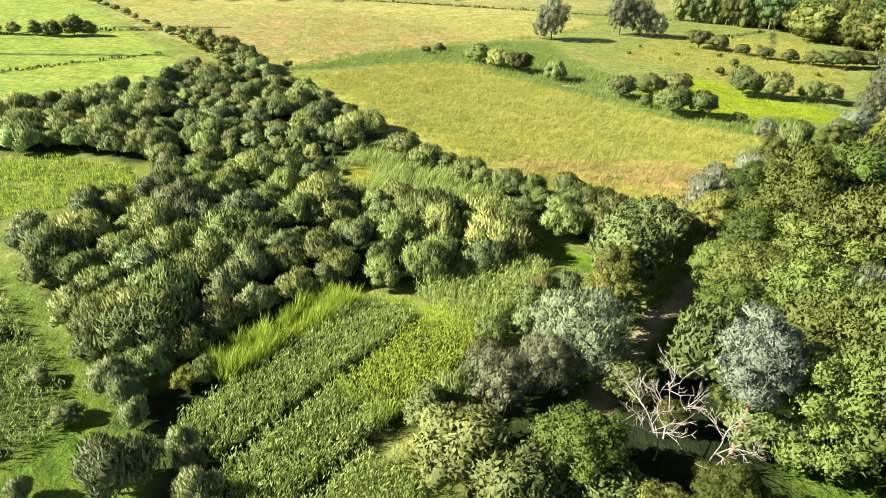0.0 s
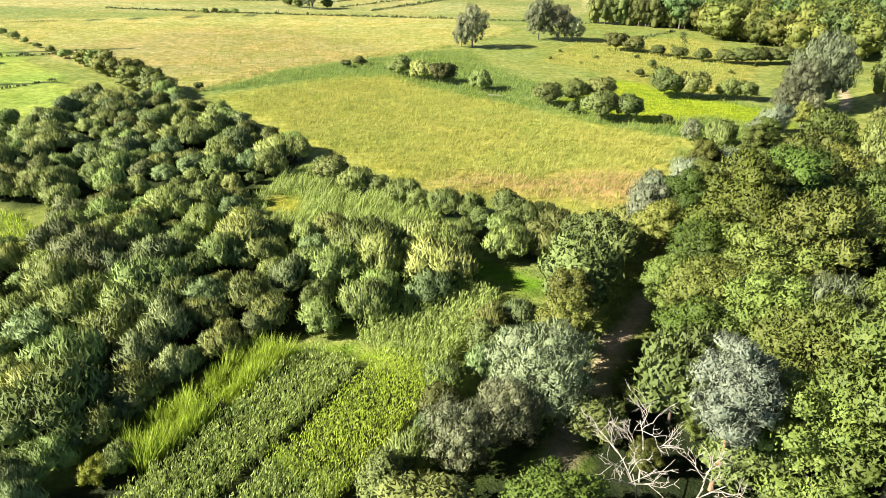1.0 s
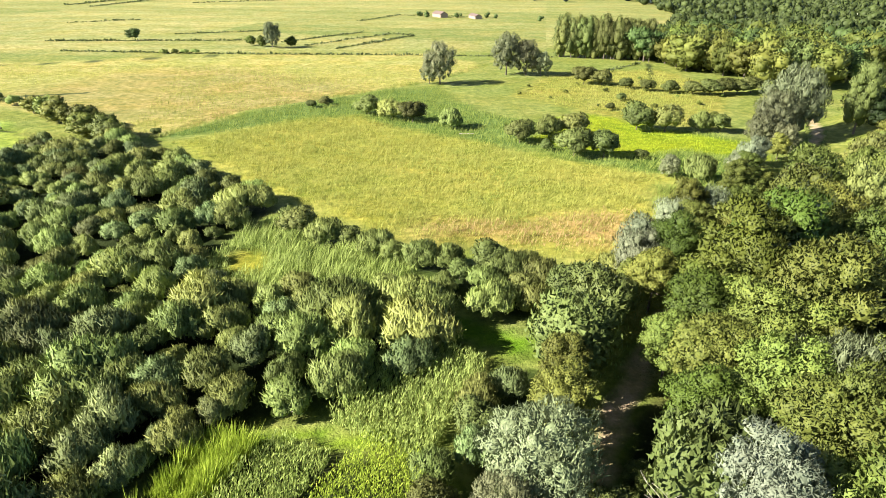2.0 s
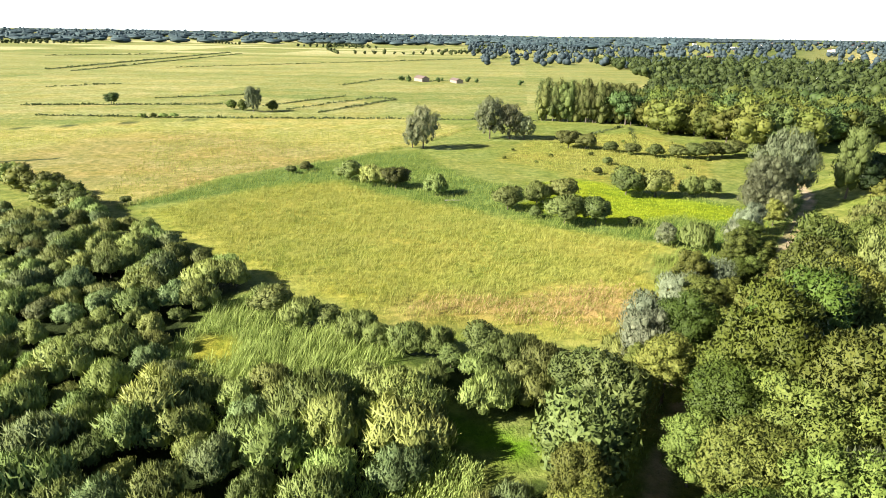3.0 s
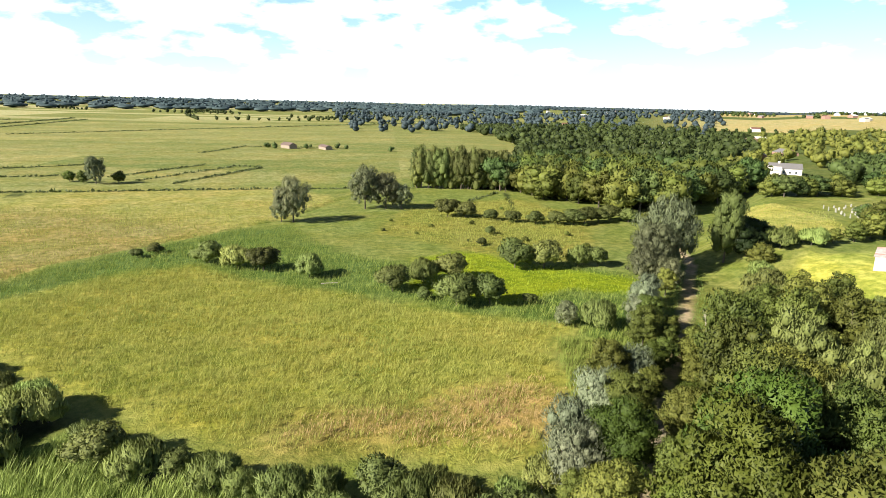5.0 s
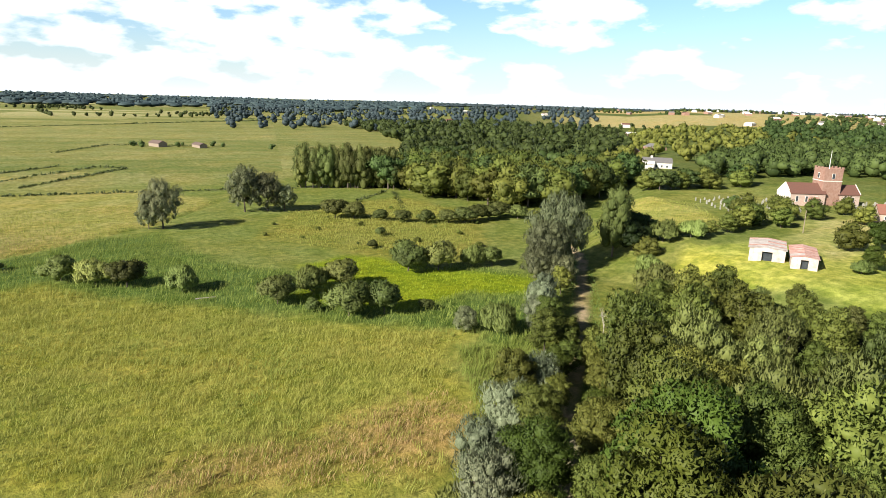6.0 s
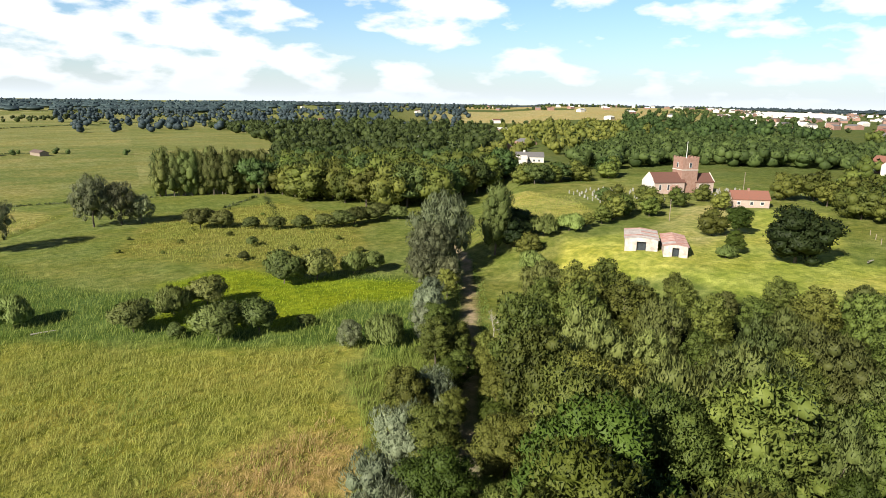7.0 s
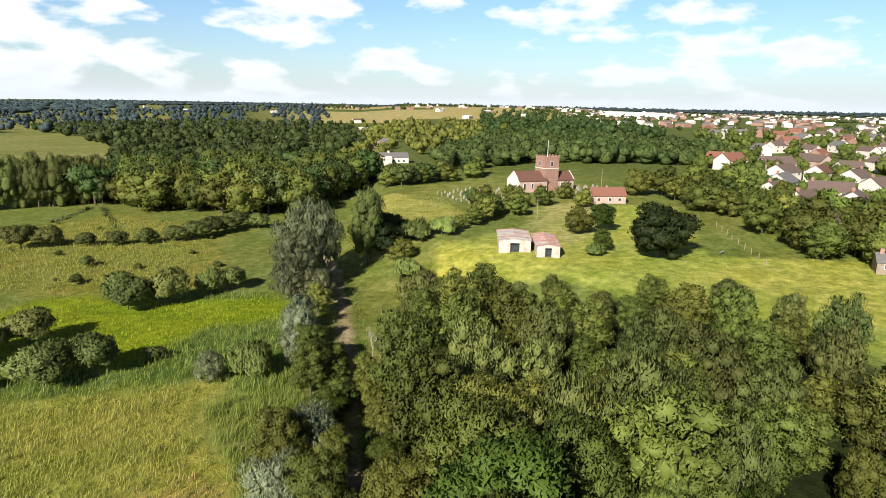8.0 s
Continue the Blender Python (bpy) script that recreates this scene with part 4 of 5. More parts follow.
for x, y in scatter(ROUGH, 10.5, rng):
    plant("far_broad", x, y, rng.uniform(0.7, 1.4), 1.6, "scrub", "low green scrub in the rough meadow", "bush", "meadow scrub")

# ---- trees at the bend of the track ----
for x, y, h, w in ((101.0, 142.0, 17.8, 0.72), (94.5, 139.5, 12.5, 0.72), (90.0, 136.0, 9.0, 0.8), (92.5, 131.5, 6.5, 0.8)):
    plant("grey_willow", x, y, h, w, "tree", "tall silvery grey willow at the bend of the track", "tree", "willows at the bend")
plant("silver_poplar", 116.0, 140.5, 17.0, 1.15, "poplar_tree", "tall columnar poplar beside the track", "tree")
for x, y, h, kind in ((121, 139, 7.5, "dark"), (125.5, 142.5, 8.0, "dark"), (119, 133, 5.0, "far_broad"), (127, 150, 3.6, "far_broad"), (130, 143, 3.4, "far_broad"), (135, 136, 3.2, "far_broad"), (141, 133, 3.6, "far_broad"), (148, 133, 4.6, "far_broad"), (155, 134, 6.0, "far_broad"), (161, 136, 6.5, "far_broad"), (128, 136, 4.5, "willow_bush"), (134, 133, 4.0, "willow_bush"), (166, 138, 6.0, "far_broad"), (171, 144, 6.5, "far_broad"), (168, 131, 5.5, "far_broad"), (112, 126, 4.0, "willow_bush"), (178, 136, 6.0, "far_broad"), (186, 132, 5.5, "far_broad")):
    plant(kind, x, y, h, 1.15, "hedge_tree", "leafy hedgerow tree on the rise below the church", "tree", "hedgerow on the rise")

# ---- the rise: specimen trees, rows and woods ----
plant("dark", 143.0, 85.3, 11.5, 1.2, "tree", "large round very dark green tree in the meadow", "tree")
for x, y, h, w, kind in ((161, 104, 7.5, 1.2, "bright"), (156, 108, 6.0, 1.2, "far_broad"), (141, 96.5, 5.0, 1.2, "bright"), (136, 96, 2.4, 1.3, "willow_bush"), (225, 116, 9.0, 1.15, "far_broad"), (190, 121, 5.0, 1.2, "far_broad"), (200, 131, 5.0, 1.2, "far_broad"), (183, 141, 5.5, 1.2, "far_broad"), (176, 150, 5.0, 1.2, "far_dark")):
    plant(kind, x, y, h, w, "tree", "green garden tree on the grassy rise", "tree")
ROW_EAST = [(214, 100), (226, 112), (252, 100), (232, 70), (196, 48), (166, 42), (156, 54), (166, 64), (192, 80)]
for x, y in scatter(ROW_EAST, 7.0, rng):
    plant("far_broad", x, y, rng.uniform(7.0, 10.0), 1.15, "tree", "broadleaf tree in the belt beside the houses", "tree", "belt by the houses")
NORTH_WOOD = [(124, 262), (112, 296), (150, 330), (230, 330), (262, 290), (236, 242), (205, 222), (170, 210), (148, 204), (134, 222)]
DEEP = []
for x, y in scatter(NORTH_WOOD, 7.6, rng):
    kind = ("far_broad", "far_broad", "far_dark")[int(rng.integers(3))]
    h = rng.uniform(10.5, 15.0)
    if x - 0.35 * y > 95 and y > 235 or y > 280:
        DEEP.append((x, y))
        continue
    plant(kind, x, y, h, rng.uniform(0.95, 1.15), "tree", "tall dark green tree at the wood's edge", "tree", "northern wood")
for k in range(22):
    t = k / 21
    plant("poplar", 91 + 34 * t + rng.normal() * 0.5, 286 - 13 * t + rng.normal() * 1.0, rng.uniform(14, 16.5), 1.25, "poplar_tree", "tall narrow poplar in a planted row", "tree", "poplar row")
plant("far_dark", 124.5, 267.5, 10.0, 0.55, "conifer_tree", "narrow dark conifer at the end of the poplar row", "tree")
CHURCH_WOOD = [(252, 214), (270, 196), (300, 200), (330, 160), (352, 130), (430, 128), (470, 200), (430, 290), (330, 262)]
for k in range(16):
    t = k / 15
    plant(("far_broad", "far_dark")[k % 2], 196 + 46 * t + rng.normal() * 2, 196 - 6 * t + rng.normal() * 4, rng.uniform(5.5, 8.0), 1.2, "tree", "rounded tree along the churchyard hedge", "tree", "churchyard trees")
for x, y, h in ((-44, 332, 4.5), (-25, 324, 5.0), (-38, 326, 5.0)):
    plant("far_broad", x, y, h, 1.2, "tree", "small dark tree on the open marsh", "tree")
plant("grey_willow", -33, 321, 11.5, 0.62, "tree", "grey willow tree standing on the open marsh", "tree")
plant("far_dark", -103, 354, 5.2, 1.4, "marsh_bush", "dark round bush on the open marsh", "bush")
for k in range(4):
    plant("willow_bush", -76 + 4.2 * k, 303, 1.8, 1.3, "marsh_bush", "low dark bush on the open marsh", "bush")

# ---- distant woods ----


def distant_wood(name, places, hmin, hmax, mat, label, seed, leaves=46, blobs=4, broad=1.0):
    g = np.random.default_rng(seed)
    pieces = []
    for x, y in places:
        h = g.uniform(hmin, hmax)
        heap = [(g.normal() * h * 0.2, g.normal() * h * 0.2, h * g.uniform(0.4, 0.68), h * g.uniform(0.22, 0.36), h * g.uniform(0.22, 0.36), h * g.uniform(0.24, 0.34)) for _ in range(blobs)]
        heap[0] = (0, 0, h * 0.32, h * 0.40 * broad, h * 0.40 * broad, h * 0.36)
        off = np.array([x, y, ground_z(x, y) - 0.3])
        v, f, n = core_of(g, heap, 0.9)
        pieces.append((v + off, f, n))
        if leaves:
            v, f, n = leaves_on(g, heap, leaves, h * (0.17 if leaves < 100 else 0.10), **BL)
            pieces.append((v + off, f, n))
    return tagged(new(name, foliage(name, pieces, (mat,))), label, "woodland", kind="stuff")


distant_wood("church_wood", scatter(CHURCH_WOOD, 8.5, rng), 8, 12.5, LEAF["far"], "dense green wood behind the church", 29, 170, 7)
distant_wood("north_wood", DEEP[1::2], 9.5, 15, LEAF["broad"], "lighter trees in the deep northern wood", 28, 190, 7)
distant_wood("north_wood", DEEP[::2], 10.5, 15, LEAF["far"], "deep part of the dark northern wood", 30, 190, 7)
WOOD_FAR = [(160, 332), (300, 330), (430, 420), (560, 560), (520, 760), (330, 800), (300, 640), (245, 470)]
distant_wood("far_wood", scatter(WOOD_FAR, 13.0, rng), 9, 14, LEAF["far"], "dark wood spreading along the marsh's edge", 31)
distant_wood("far_wood", scatter([(262, 300), (330, 268), (430, 300), (560, 330), (640, 480), (560, 540), (430, 410), (300, 328)], 17.0, rng), 7, 12, LEAF["broad"], "mixed trees round the farmland", 32)
distant_wood("far_wood", scatter([(440, 292), (475, 200), (620, 220), (900, 420), (860, 560), (640, 430)], 17.0, rng), 8, 12, LEAF["far"], "tree belt beyond the church wood", 33, 30)


def fringe(a0, a1, r0, r1, n, g):
    """Places in a ring sector, bearings in degrees from north."""
    q, r = np.radians(g.uniform(a0, a1, n)), np.sqrt(g.uniform(r0 * r0, r1 * r1, n))
    return list(zip(r * np.sin(q), r * np.cos(q)))


def hedges(n, a0, a1, r0, r1, g):
    out = []
    for (x, y) in fringe(a0, a1, r0, r1, n, g):
        q, m = g.uniform(0, 3.14), int(g.integers(5, 16))
        out += [(x + math.cos(q) * k * 15, y + math.sin(q) * k * 15) for k in range(m)]
    return out


g2 = np.random.default_rng(77)
distant_wood("far_hedges", hedges(36, 38, 118, 700, 2300, g2), 6, 11, LEAF["far"], "distant hedges and copses between fields", 34, 12, 3)
distant_wood("far_hedges", hedges(16, -40, 24, 1000, 1600, g2), 5, 10, LEAF["far"], "distant hedges across the open marsh", 35, 12, 3)
# air haze over these woods is only the blue put into the leaf colour
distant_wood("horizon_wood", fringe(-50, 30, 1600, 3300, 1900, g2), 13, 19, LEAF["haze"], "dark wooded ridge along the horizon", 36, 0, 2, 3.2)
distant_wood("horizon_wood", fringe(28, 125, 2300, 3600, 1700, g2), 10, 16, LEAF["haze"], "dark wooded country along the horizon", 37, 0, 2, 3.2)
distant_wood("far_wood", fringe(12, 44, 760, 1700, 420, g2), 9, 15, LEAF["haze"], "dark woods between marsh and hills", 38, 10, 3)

# ---- buildings ----


def plain(name, colour, other, scale=1.5, rough=0.8, bump=0.2, stretch=None, metal=0.0):
    m = Nodes(name)
    v = m.noise(scale, 5, 0.6, stretch=stretch)
    f = m.noise(scale * 9, 3, 0.6)
    c = m.mix(m.span(v, 0.35, 0.68), colour, other)
    c = m.mix(m.span(f, 0.3, 0.7, 0, 0.35), c, other)
    return m.finish(c, rough=rough, metal=metal, normal=m.bump(f, bump, 0.03))


BRICK = plain("red_brick", (0.246, 0.131, 0.098), (0.328, 0.213, 0.172))
RENDERED = plain("white_render", (0.656, 0.623, 0.574), (0.574, 0.533, 0.476))
PINKISH = plain("pale_plaster", (0.394, 0.279, 0.238), (0.459, 0.369, 0.320))
TILE = plain("clay_tile", (0.156, 0.070, 0.053), (0.123, 0.066, 0.053), 2.0)
TILE_BROWN = plain("brown_tile", (0.107, 0.074, 0.066), (0.148, 0.107, 0.094), 2.0)
TILE_ORANGE = plain("orange_tile", (0.246, 0.098, 0.070), (0.197, 0.098, 0.074), 2.0)
SLATE = plain("slate", (0.123, 0.119, 0.123), (0.172, 0.164, 0.164), 2.0)
GLASS = plain("dark_pane", (0.03, 0.035, 0.045), (0.06, 0.07, 0.08), 1.0, 0.15, 0.0)
WHITE = plain("white_paint", (0.80, 0.80, 0.78), (0.72, 0.71, 0.68), 1.0, 0.5)
STONE = plain("grave_stone", (0.32, 0.31, 0.27), (0.20, 0.20, 0.17), 3.0)
TIN_WHITE = plain("weathered_tin", (0.62, 0.59, 0.56), (0.36, 0.28, 0.25), 0.9, 0.55, 0.2)
TIN_RUST = plain("rusty_tin", (0.40, 0.16, 0.12), (0.58, 0.42, 0.37), 0.8, 0.7, 0.3)
TIMBER = plain("old_timber", (0.20, 0.15, 0.11), (0.30, 0.25, 0.20), 2.0)


def box_bm(bm, x0, x1, y0, y1, z0, z1, bevel=0.0):
    vs = [bm.verts.new(p) for p in ((x0, y0, z0), (x1, y0, z0), (x1, y1, z0), (x0, y1, z0), (x0, y0, z1), (x1, y0, z1), (x1, y1, z1), (x0, y1, z1))]
    for f in ((3, 2, 1, 0), (4, 5, 6, 7), (0, 1, 5, 4), (1, 2, 6, 5), (2, 3, 7, 6), (3, 0, 4, 7)):
        bm.faces.new([vs[k] for k in f])


def box(name, dims, mat, parent, label=""):
    bm = bmesh.new()
    box_bm(bm, *dims)
    return part(name, bm, mat, parent, label)


def prism(name, profile, y0, y1, mat, parent, label=""):
    """A solid with the same x-z outline from y0 to y1."""
    bm = bmesh.new()
    a = [bm.verts.new((x, y0, z)) for x, z in profile]
    b = [bm.verts.new((x, y1, z)) for x, z in profile]
    n = len(profile)
    bm.faces.new(a), bm.faces.new(b[::-1])
    for k in range(n):
        bm.faces.new((a[(k + 1) % n], a[k], b[k], b[(k + 1) % n]))
    bmesh.ops.recalc_face_normals(bm, faces=bm.faces)
    return part(name, bm, mat, parent, label)


def gable_block(ob, w, l, eave, ridge, wall, roof, x=0.0, y=0.0, over=0.25, z=0.0):
    """Gabled walls along y, and two thick roof slopes."""
    h = w / 2
    prism("wall", [(x - h, z - 0.6), (x + h, z - 0.6), (x + h, z + eave), (x, z + ridge), (x - h, z + eave)], y - l / 2, y + l / 2, wall, ob)
    k = (ridge - eave) / h
    for s in (-1, 1):
        prism("roof", [(x, z + ridge + 0.02), (x + s * (h + over), z + eave - over * k + 0.02), (x + s * (h + over), z + eave - over * k + 0.2), (x, z + ridge + 0.22)], y - l / 2 - over, y + l / 2 + over, roof, ob)


def window_at(ob, x, y, z, w, h, along, sign=1.0):
    """A framed pane set on a wall: along 'x' or 'y'."""
    if along == "y":
        pane = box("window", (x - 0.03, x + 0.05 * sign if sign > 0 else x + 0.03, y - w / 2, y + w / 2, z, z + h) if sign > 0 else (x - 0.05, x + 0.03, y - w / 2, y + w / 2, z, z + h), WHITE, ob)
        box("pane", (x + (0.051 if sign > 0 else -0.07), x + (0.07 if sign > 0 else -0.051), y - w / 2 + 0.09, y + w / 2 - 0.09, z + 0.09, z + h - 0.09), GLASS, pane)
    else:
        pane = box("window", (x - w / 2, x + w / 2, y - (0.03 if sign > 0 else 0.05), y + (0.05 if sign > 0 else 0.03), z, z + h), WHITE, ob)
        box("pane", (x - w / 2 + 0.09, x + w / 2 - 0.09, y + (0.051 if sign > 0 else -0.07), y + (0.07 if sign > 0 else -0.051), z + 0.09, z + h - 0.09), GLASS, pane)


def thing(name, x, y, turn, label, category, group=""):
    ob = new(name)
    ob.matrix_world = pose(x, y, ground_z(x, y), 0, 0, turn)
    return tagged(ob, label, category, group)


def house(x, y, turn, w, l, eave, ridge, wall, roof, label, chimney=True, rich=True):
    ob = thing("house", x, y, turn, label, "house", "village houses")
    gable_block(ob, w, l, eave, ridge, wall, roof)
    if chimney:
        box("chimney", (-0.4, 0.4, l / 2 - 1.2, l / 2 - 0.5, ridge - 1.0, ridge + 1.1), BRICK, ob)
    floors = (0.9, 3.4) if eave > 4 else (0.9,)
    for z in floors:
        for s in (-1, 1):
            for k in (-0.3, 0.3):
                window_at(ob, s * w / 2, k * l, z, 1.3, 1.2, "y", s)
            window_at(ob, w * 0.22 * s, -l / 2, z, 1.1, 1.2, "x", -1)
    box("door", (w / 2 - 0.03, w / 2 + 0.06, -0.45, 0.45, 0, 2.0), TIMBER, ob)
    return ob


def church():
    """Local y runs from the nave's gable past the tower to the chancel; x faces the meadow."""
    ob = thing("church", 215.4, 145.2, -121, "small brick church with a square tower and tiled roofs", "church")
    gable_block(ob, 7.6, 11.0, 3.8, 6.6, PINKISH, TILE, 0.0, -7.6)
    prism("gable_wall", [(-3.9, -0.3), (3.9, -0.3), (3.9, 3.9), (0, 6.9), (-3.9, 3.9)], -13.4, -13.1, RENDERED, ob, "white rendered west gable")
    gable_block(ob, 6.4, 7.0, 3.6, 6.2, PINKISH, TILE, -0.4, 6.0)
    prism("gable_wall", [(-3.7, 3.4), (2.9, 3.4), (2.9, 3.8), (-0.4, 6.6), (-3.7, 3.8)], 9.5, 9.75, RENDERED, ob, "white coped east gable")
    tower = box("tower", (-2.9, 2.9, -2.9, 2.9, -0.5, 11.0), BRICK, ob, "square red brick tower")
    box("string_course", (-3.0, 3.0, -3.0, 3.0, 7.6, 7.85), RENDERED, tower)
    for s in (-1, 1):
        box("parapet", (-2.95, 2.95, s * 2.75 - 0.2, s * 2.75 + 0.2, 11.0, 11.6), BRICK, tower)
        box("parapet", (s * 2.75 - 0.2, s * 2.75 + 0.2, -2.55, 2.55, 11.0, 11.6), BRICK, tower)
        for k in (-2.6, -0.9, 0.9, 2.6):
            box("merlon", (k - 0.35, k + 0.35, s * 2.75 - 0.2, s * 2.75 + 0.2, 11.6, 12.1), BRICK, tower)
    for s in (-1, 1):
        window_at(tower, s * 2.9, 0.0, 8.4, 1.0, 1.7, "y", s)
        window_at(tower, 0.0, s * 2.9, 8.4, 1.0, 1.7, "x", s)
    bm = bmesh.new()
    bmesh.ops.create_cone(bm, cap_ends=True, segments=8, radius1=0.12, radius2=0.05, depth=6.0, matrix=Matrix.Translation((0, 0, 14.0)))
    part("flagpole", bm, WHITE, ob, "bare white flagpole")
    for y in (-11.0, -8.0, -5.0):
        window_at(ob, 3.8, y, 1.1, 0.9, 1.9, "y", 1)
    for y in (4.4, 7.4):
        window_at(ob, 2.8, y, 1.1, 0.8, 1.7, "y", 1)
    porch = prism("porch", [(3.8, -0.3), (6.6, -0.3), (6.6, 2.0), (5.2, 3.0), (3.8, 2.4)], -7.4, -5.2, BRICK, ob)
    box("door", (6.6, 6.66, -6.8, -5.8, 0, 1.9), TIMBER, porch)


church()


def tin_shed(x, y, turn, w, l, eave, ridge, rusty, label):
    ob = thing("tin_shed", x, y, turn, label, "shed", "old sheds")
    h = w / 2
    prism("wall", [(-h, -0.6), (h, -0.6), (h, eave), (0, ridge), (-h, eave)], -l / 2 + 0.15, l / 2, TIN_WHITE, ob)
    prism("front_wall", [(-h - 0.02, -0.5), (-h * 0.28, -0.5), (-h * 0.28, 1.9), (h * 0.3, 1.9), (h * 0.3, -0.5), (h + 0.02, -0.5), (h + 0.02, eave), (0, ridge), (-h - 0.02, eave)], -l / 2 - 0.6, -l / 2 - 0.5, TIN_WHITE, ob, "patched pale tin front with an open doorway")
    prism("side_wall", [(-h - 0.02, -0.5), (-h + 0.1, -0.5), (-h + 0.1, eave - 0.05), (-h - 0.02, eave - 0.05)], -l / 2 - 0.5, -l / 2 + 0.15, TIN_WHITE, ob)
    prism("side_wall", [(h - 0.1, -0.5), (h + 0.02, -0.5), (h + 0.02, eave - 0.05), (h - 0.1, eave - 0.05)], -l / 2 - 0.5, -l / 2 + 0.15, TIN_WHITE, ob)
    # dark sheet behind the opening stands in for the unlit interior
    box("doorway", (-h * 0.28, h * 0.3, -l / 2 + 0.05, -l / 2 + 0.14, -0.3, 1.9), GLASS, ob, "dark panel painting the shade inside the doorway")
    n = int(l / 1.05)
    g = np.random.default_rng(int(x))
    k = (ridge - eave) / h
    for s in (-1, 1):
        for i in range(n):
            y0 = -l / 2 - 0.7 + (l + 0.9) * i / n
            up = 0.04 + g.uniform(0, 0.05)
            a, b = (0, ridge + up), (s * (h + 0.3), eave - 0.3 * k + up)
            prism("roof_sheet", [a, b, (b[0], b[1] + 0.05), (a[0], a[1] + 0.05)], y0, y0 + (l + 0.9) / n - 0.02, TIN_RUST if g.random() < rusty else TIN_WHITE, ob)
    for y in (-l * 0.2, l * 0.25):
        box("post", (h + 0.02, h + 0.12, y, y + 0.12, -0.4, eave), TIMBER, ob)


tin_shed(133.2, 113.5, -58.5, 6.6, 10.4, 2.4, 2.75, 0.4, "old shed of pale tin sheets with rust patches")
tin_shed(134.0, 106.3, -58.5, 4.6, 12.0, 2.2, 2.6, 0.75, "long low shed with rusty red tin roof")

red = thing("outbuilding", 201, 118, -138, "low outbuilding with a bright red tiled roof", "building")
gable_block(red, 5.0, 10.5, 2.5, 4.6, PINKISH, TILE_ORANGE)
for k in (-3.4, 0.2, 3.2):
    window_at(red, 2.5, k, 0.8, 1.0, 1.0, "y", 1)
box("chimney", (-0.3, 0.3, -0.5, 0.1, 4.2, 5.4), BRICK, red)

villa = thing("white_house", 267, 255, -134, "white rendered country house with a pale grey roof", "house")
gable_block(villa, 9.0, 14.0, 3.2, 5.2, RENDERED, SLATE)
gable_block(villa, 6.0, 6.0, 2.6, 3.8, RENDERED, RENDERED, 6.0, -5.0)
box("chimney", (-0.5, 0.5, -3.2, -2.2, 4.4, 6.2), RENDERED, villa)
for z in (0.8,):
    for k in (-0.5, 2.0, 4.6):
        window_at(villa, 4.5, k, z, 1.1, 1.2, "y", 1)

# village houses
for x, y, turn, w, l, eave, ridge, wall, roof, label in (
        (184, 57, 84, 8.0, 9.0, 2.8, 5.2, BRICK, TILE_BROWN, "orange brick bungalow with a dark tiled roof"),
        (199, 60, 4, 7.0, 10.0, 2.8, 5.4, BRICK, TILE_BROWN, "brick bungalow with a brown tiled roof"),
        (213, 66, 70, 9.0, 11.0, 4.0, 7.4, RENDERED, TILE_BROWN, "white gabled house with a brown tiled roof"),
        (222, 55, 86, 8.0, 9.0, 4.8, 7.4, RENDERED, TILE_BROWN, "white gabled house with a brown tiled roof"),
        (232, 76, 75, 9.0, 10.0, 4.6, 7.4, RENDERED, TILE_BROWN, "white gabled house with a brown tiled roof"),
        (243, 62, 5, 8.0, 12.0, 4.8, 7.4, PINKISH, TILE_BROWN, "plastered house with a brown tiled roof"),
        (262, 78, 80, 9.0, 11.0, 4.6, 7.4, RENDERED, SLATE, "white gabled house with a slate roof"),
        (300, 82, 70, 9.0, 12.0, 4.8, 7.6, RENDERED, TILE_BROWN, "white gabled house with a brown tiled roof"),
        (308, 70, 76, 8.0, 10.0, 4.8, 7.6, RENDERED, TILE, "white gabled house with a red tiled roof"),
        (345, 110, 66, 9.0, 14.0, 4.6, 8.0, RENDERED, TILE_ORANGE, "white gabled house with an orange tiled roof"),
        (352, 116, 156, 8.0, 14.0, 4.6, 7.6, BRICK, TILE_ORANGE, "brick house with an orange tiled roof"),
        (158, 44, 10, 5.0, 9.0, 2.2, 3.4, TIMBER, SLATE, "low dark shed beyond the meadow fence")):
    house(x, y, turn, w, l, eave, ridge, wall, roof, label)


def town_house(wall, roof, w, l, eave, ridge, label):
    ob = new("house")
    tagged(ob, label, "house", "town houses")
    gable_block(ob, w, l, eave, ridge, wall, roof)
    box("chimney", (-0.4, 0.4, l / 2 - 1.2, l / 2 - 0.5, ridge - 1.0, ridge + 1.0), BRICK, ob)
    for z in (0.9, 3.3):
        for k in (-0.25, 0.25):
            window_at(ob, -w / 2, k * l, z, 1.3, 1.2, "y", -1)
            window_at(ob, k * w * 0.9, -l / 2, z, 1.2, 1.2, "x", -1)
    return ob


KINDS = [town_house(RENDERED, TILE_BROWN, 8, 10, 4.8, 7.4, "pale rendered town house with a brown roof"),
         town_house(BRICK, TILE_ORANGE, 8, 12, 4.8, 7.6, "brick town house with an orange tiled roof"),
         town_house(RENDERED, SLATE, 9, 11, 4.8, 7.4, "white town house with a slate roof"),
         town_house(PINKISH, TILE_BROWN, 8, 16, 4.8, 7.8, "long plastered terrace with a brown roof")]
TOWN = [(270, 58), (292, 60), (330, 90), (420, 126), (560, 170), (700, 200), (760, 60), (700, -60), (420, -40), (280, 10), (250, 30)]
homes = [(x, y) for x, y in scatter(TOWN, 27.0, rng) if y - 50 < 0.15 * (x - 13) or x > 600]
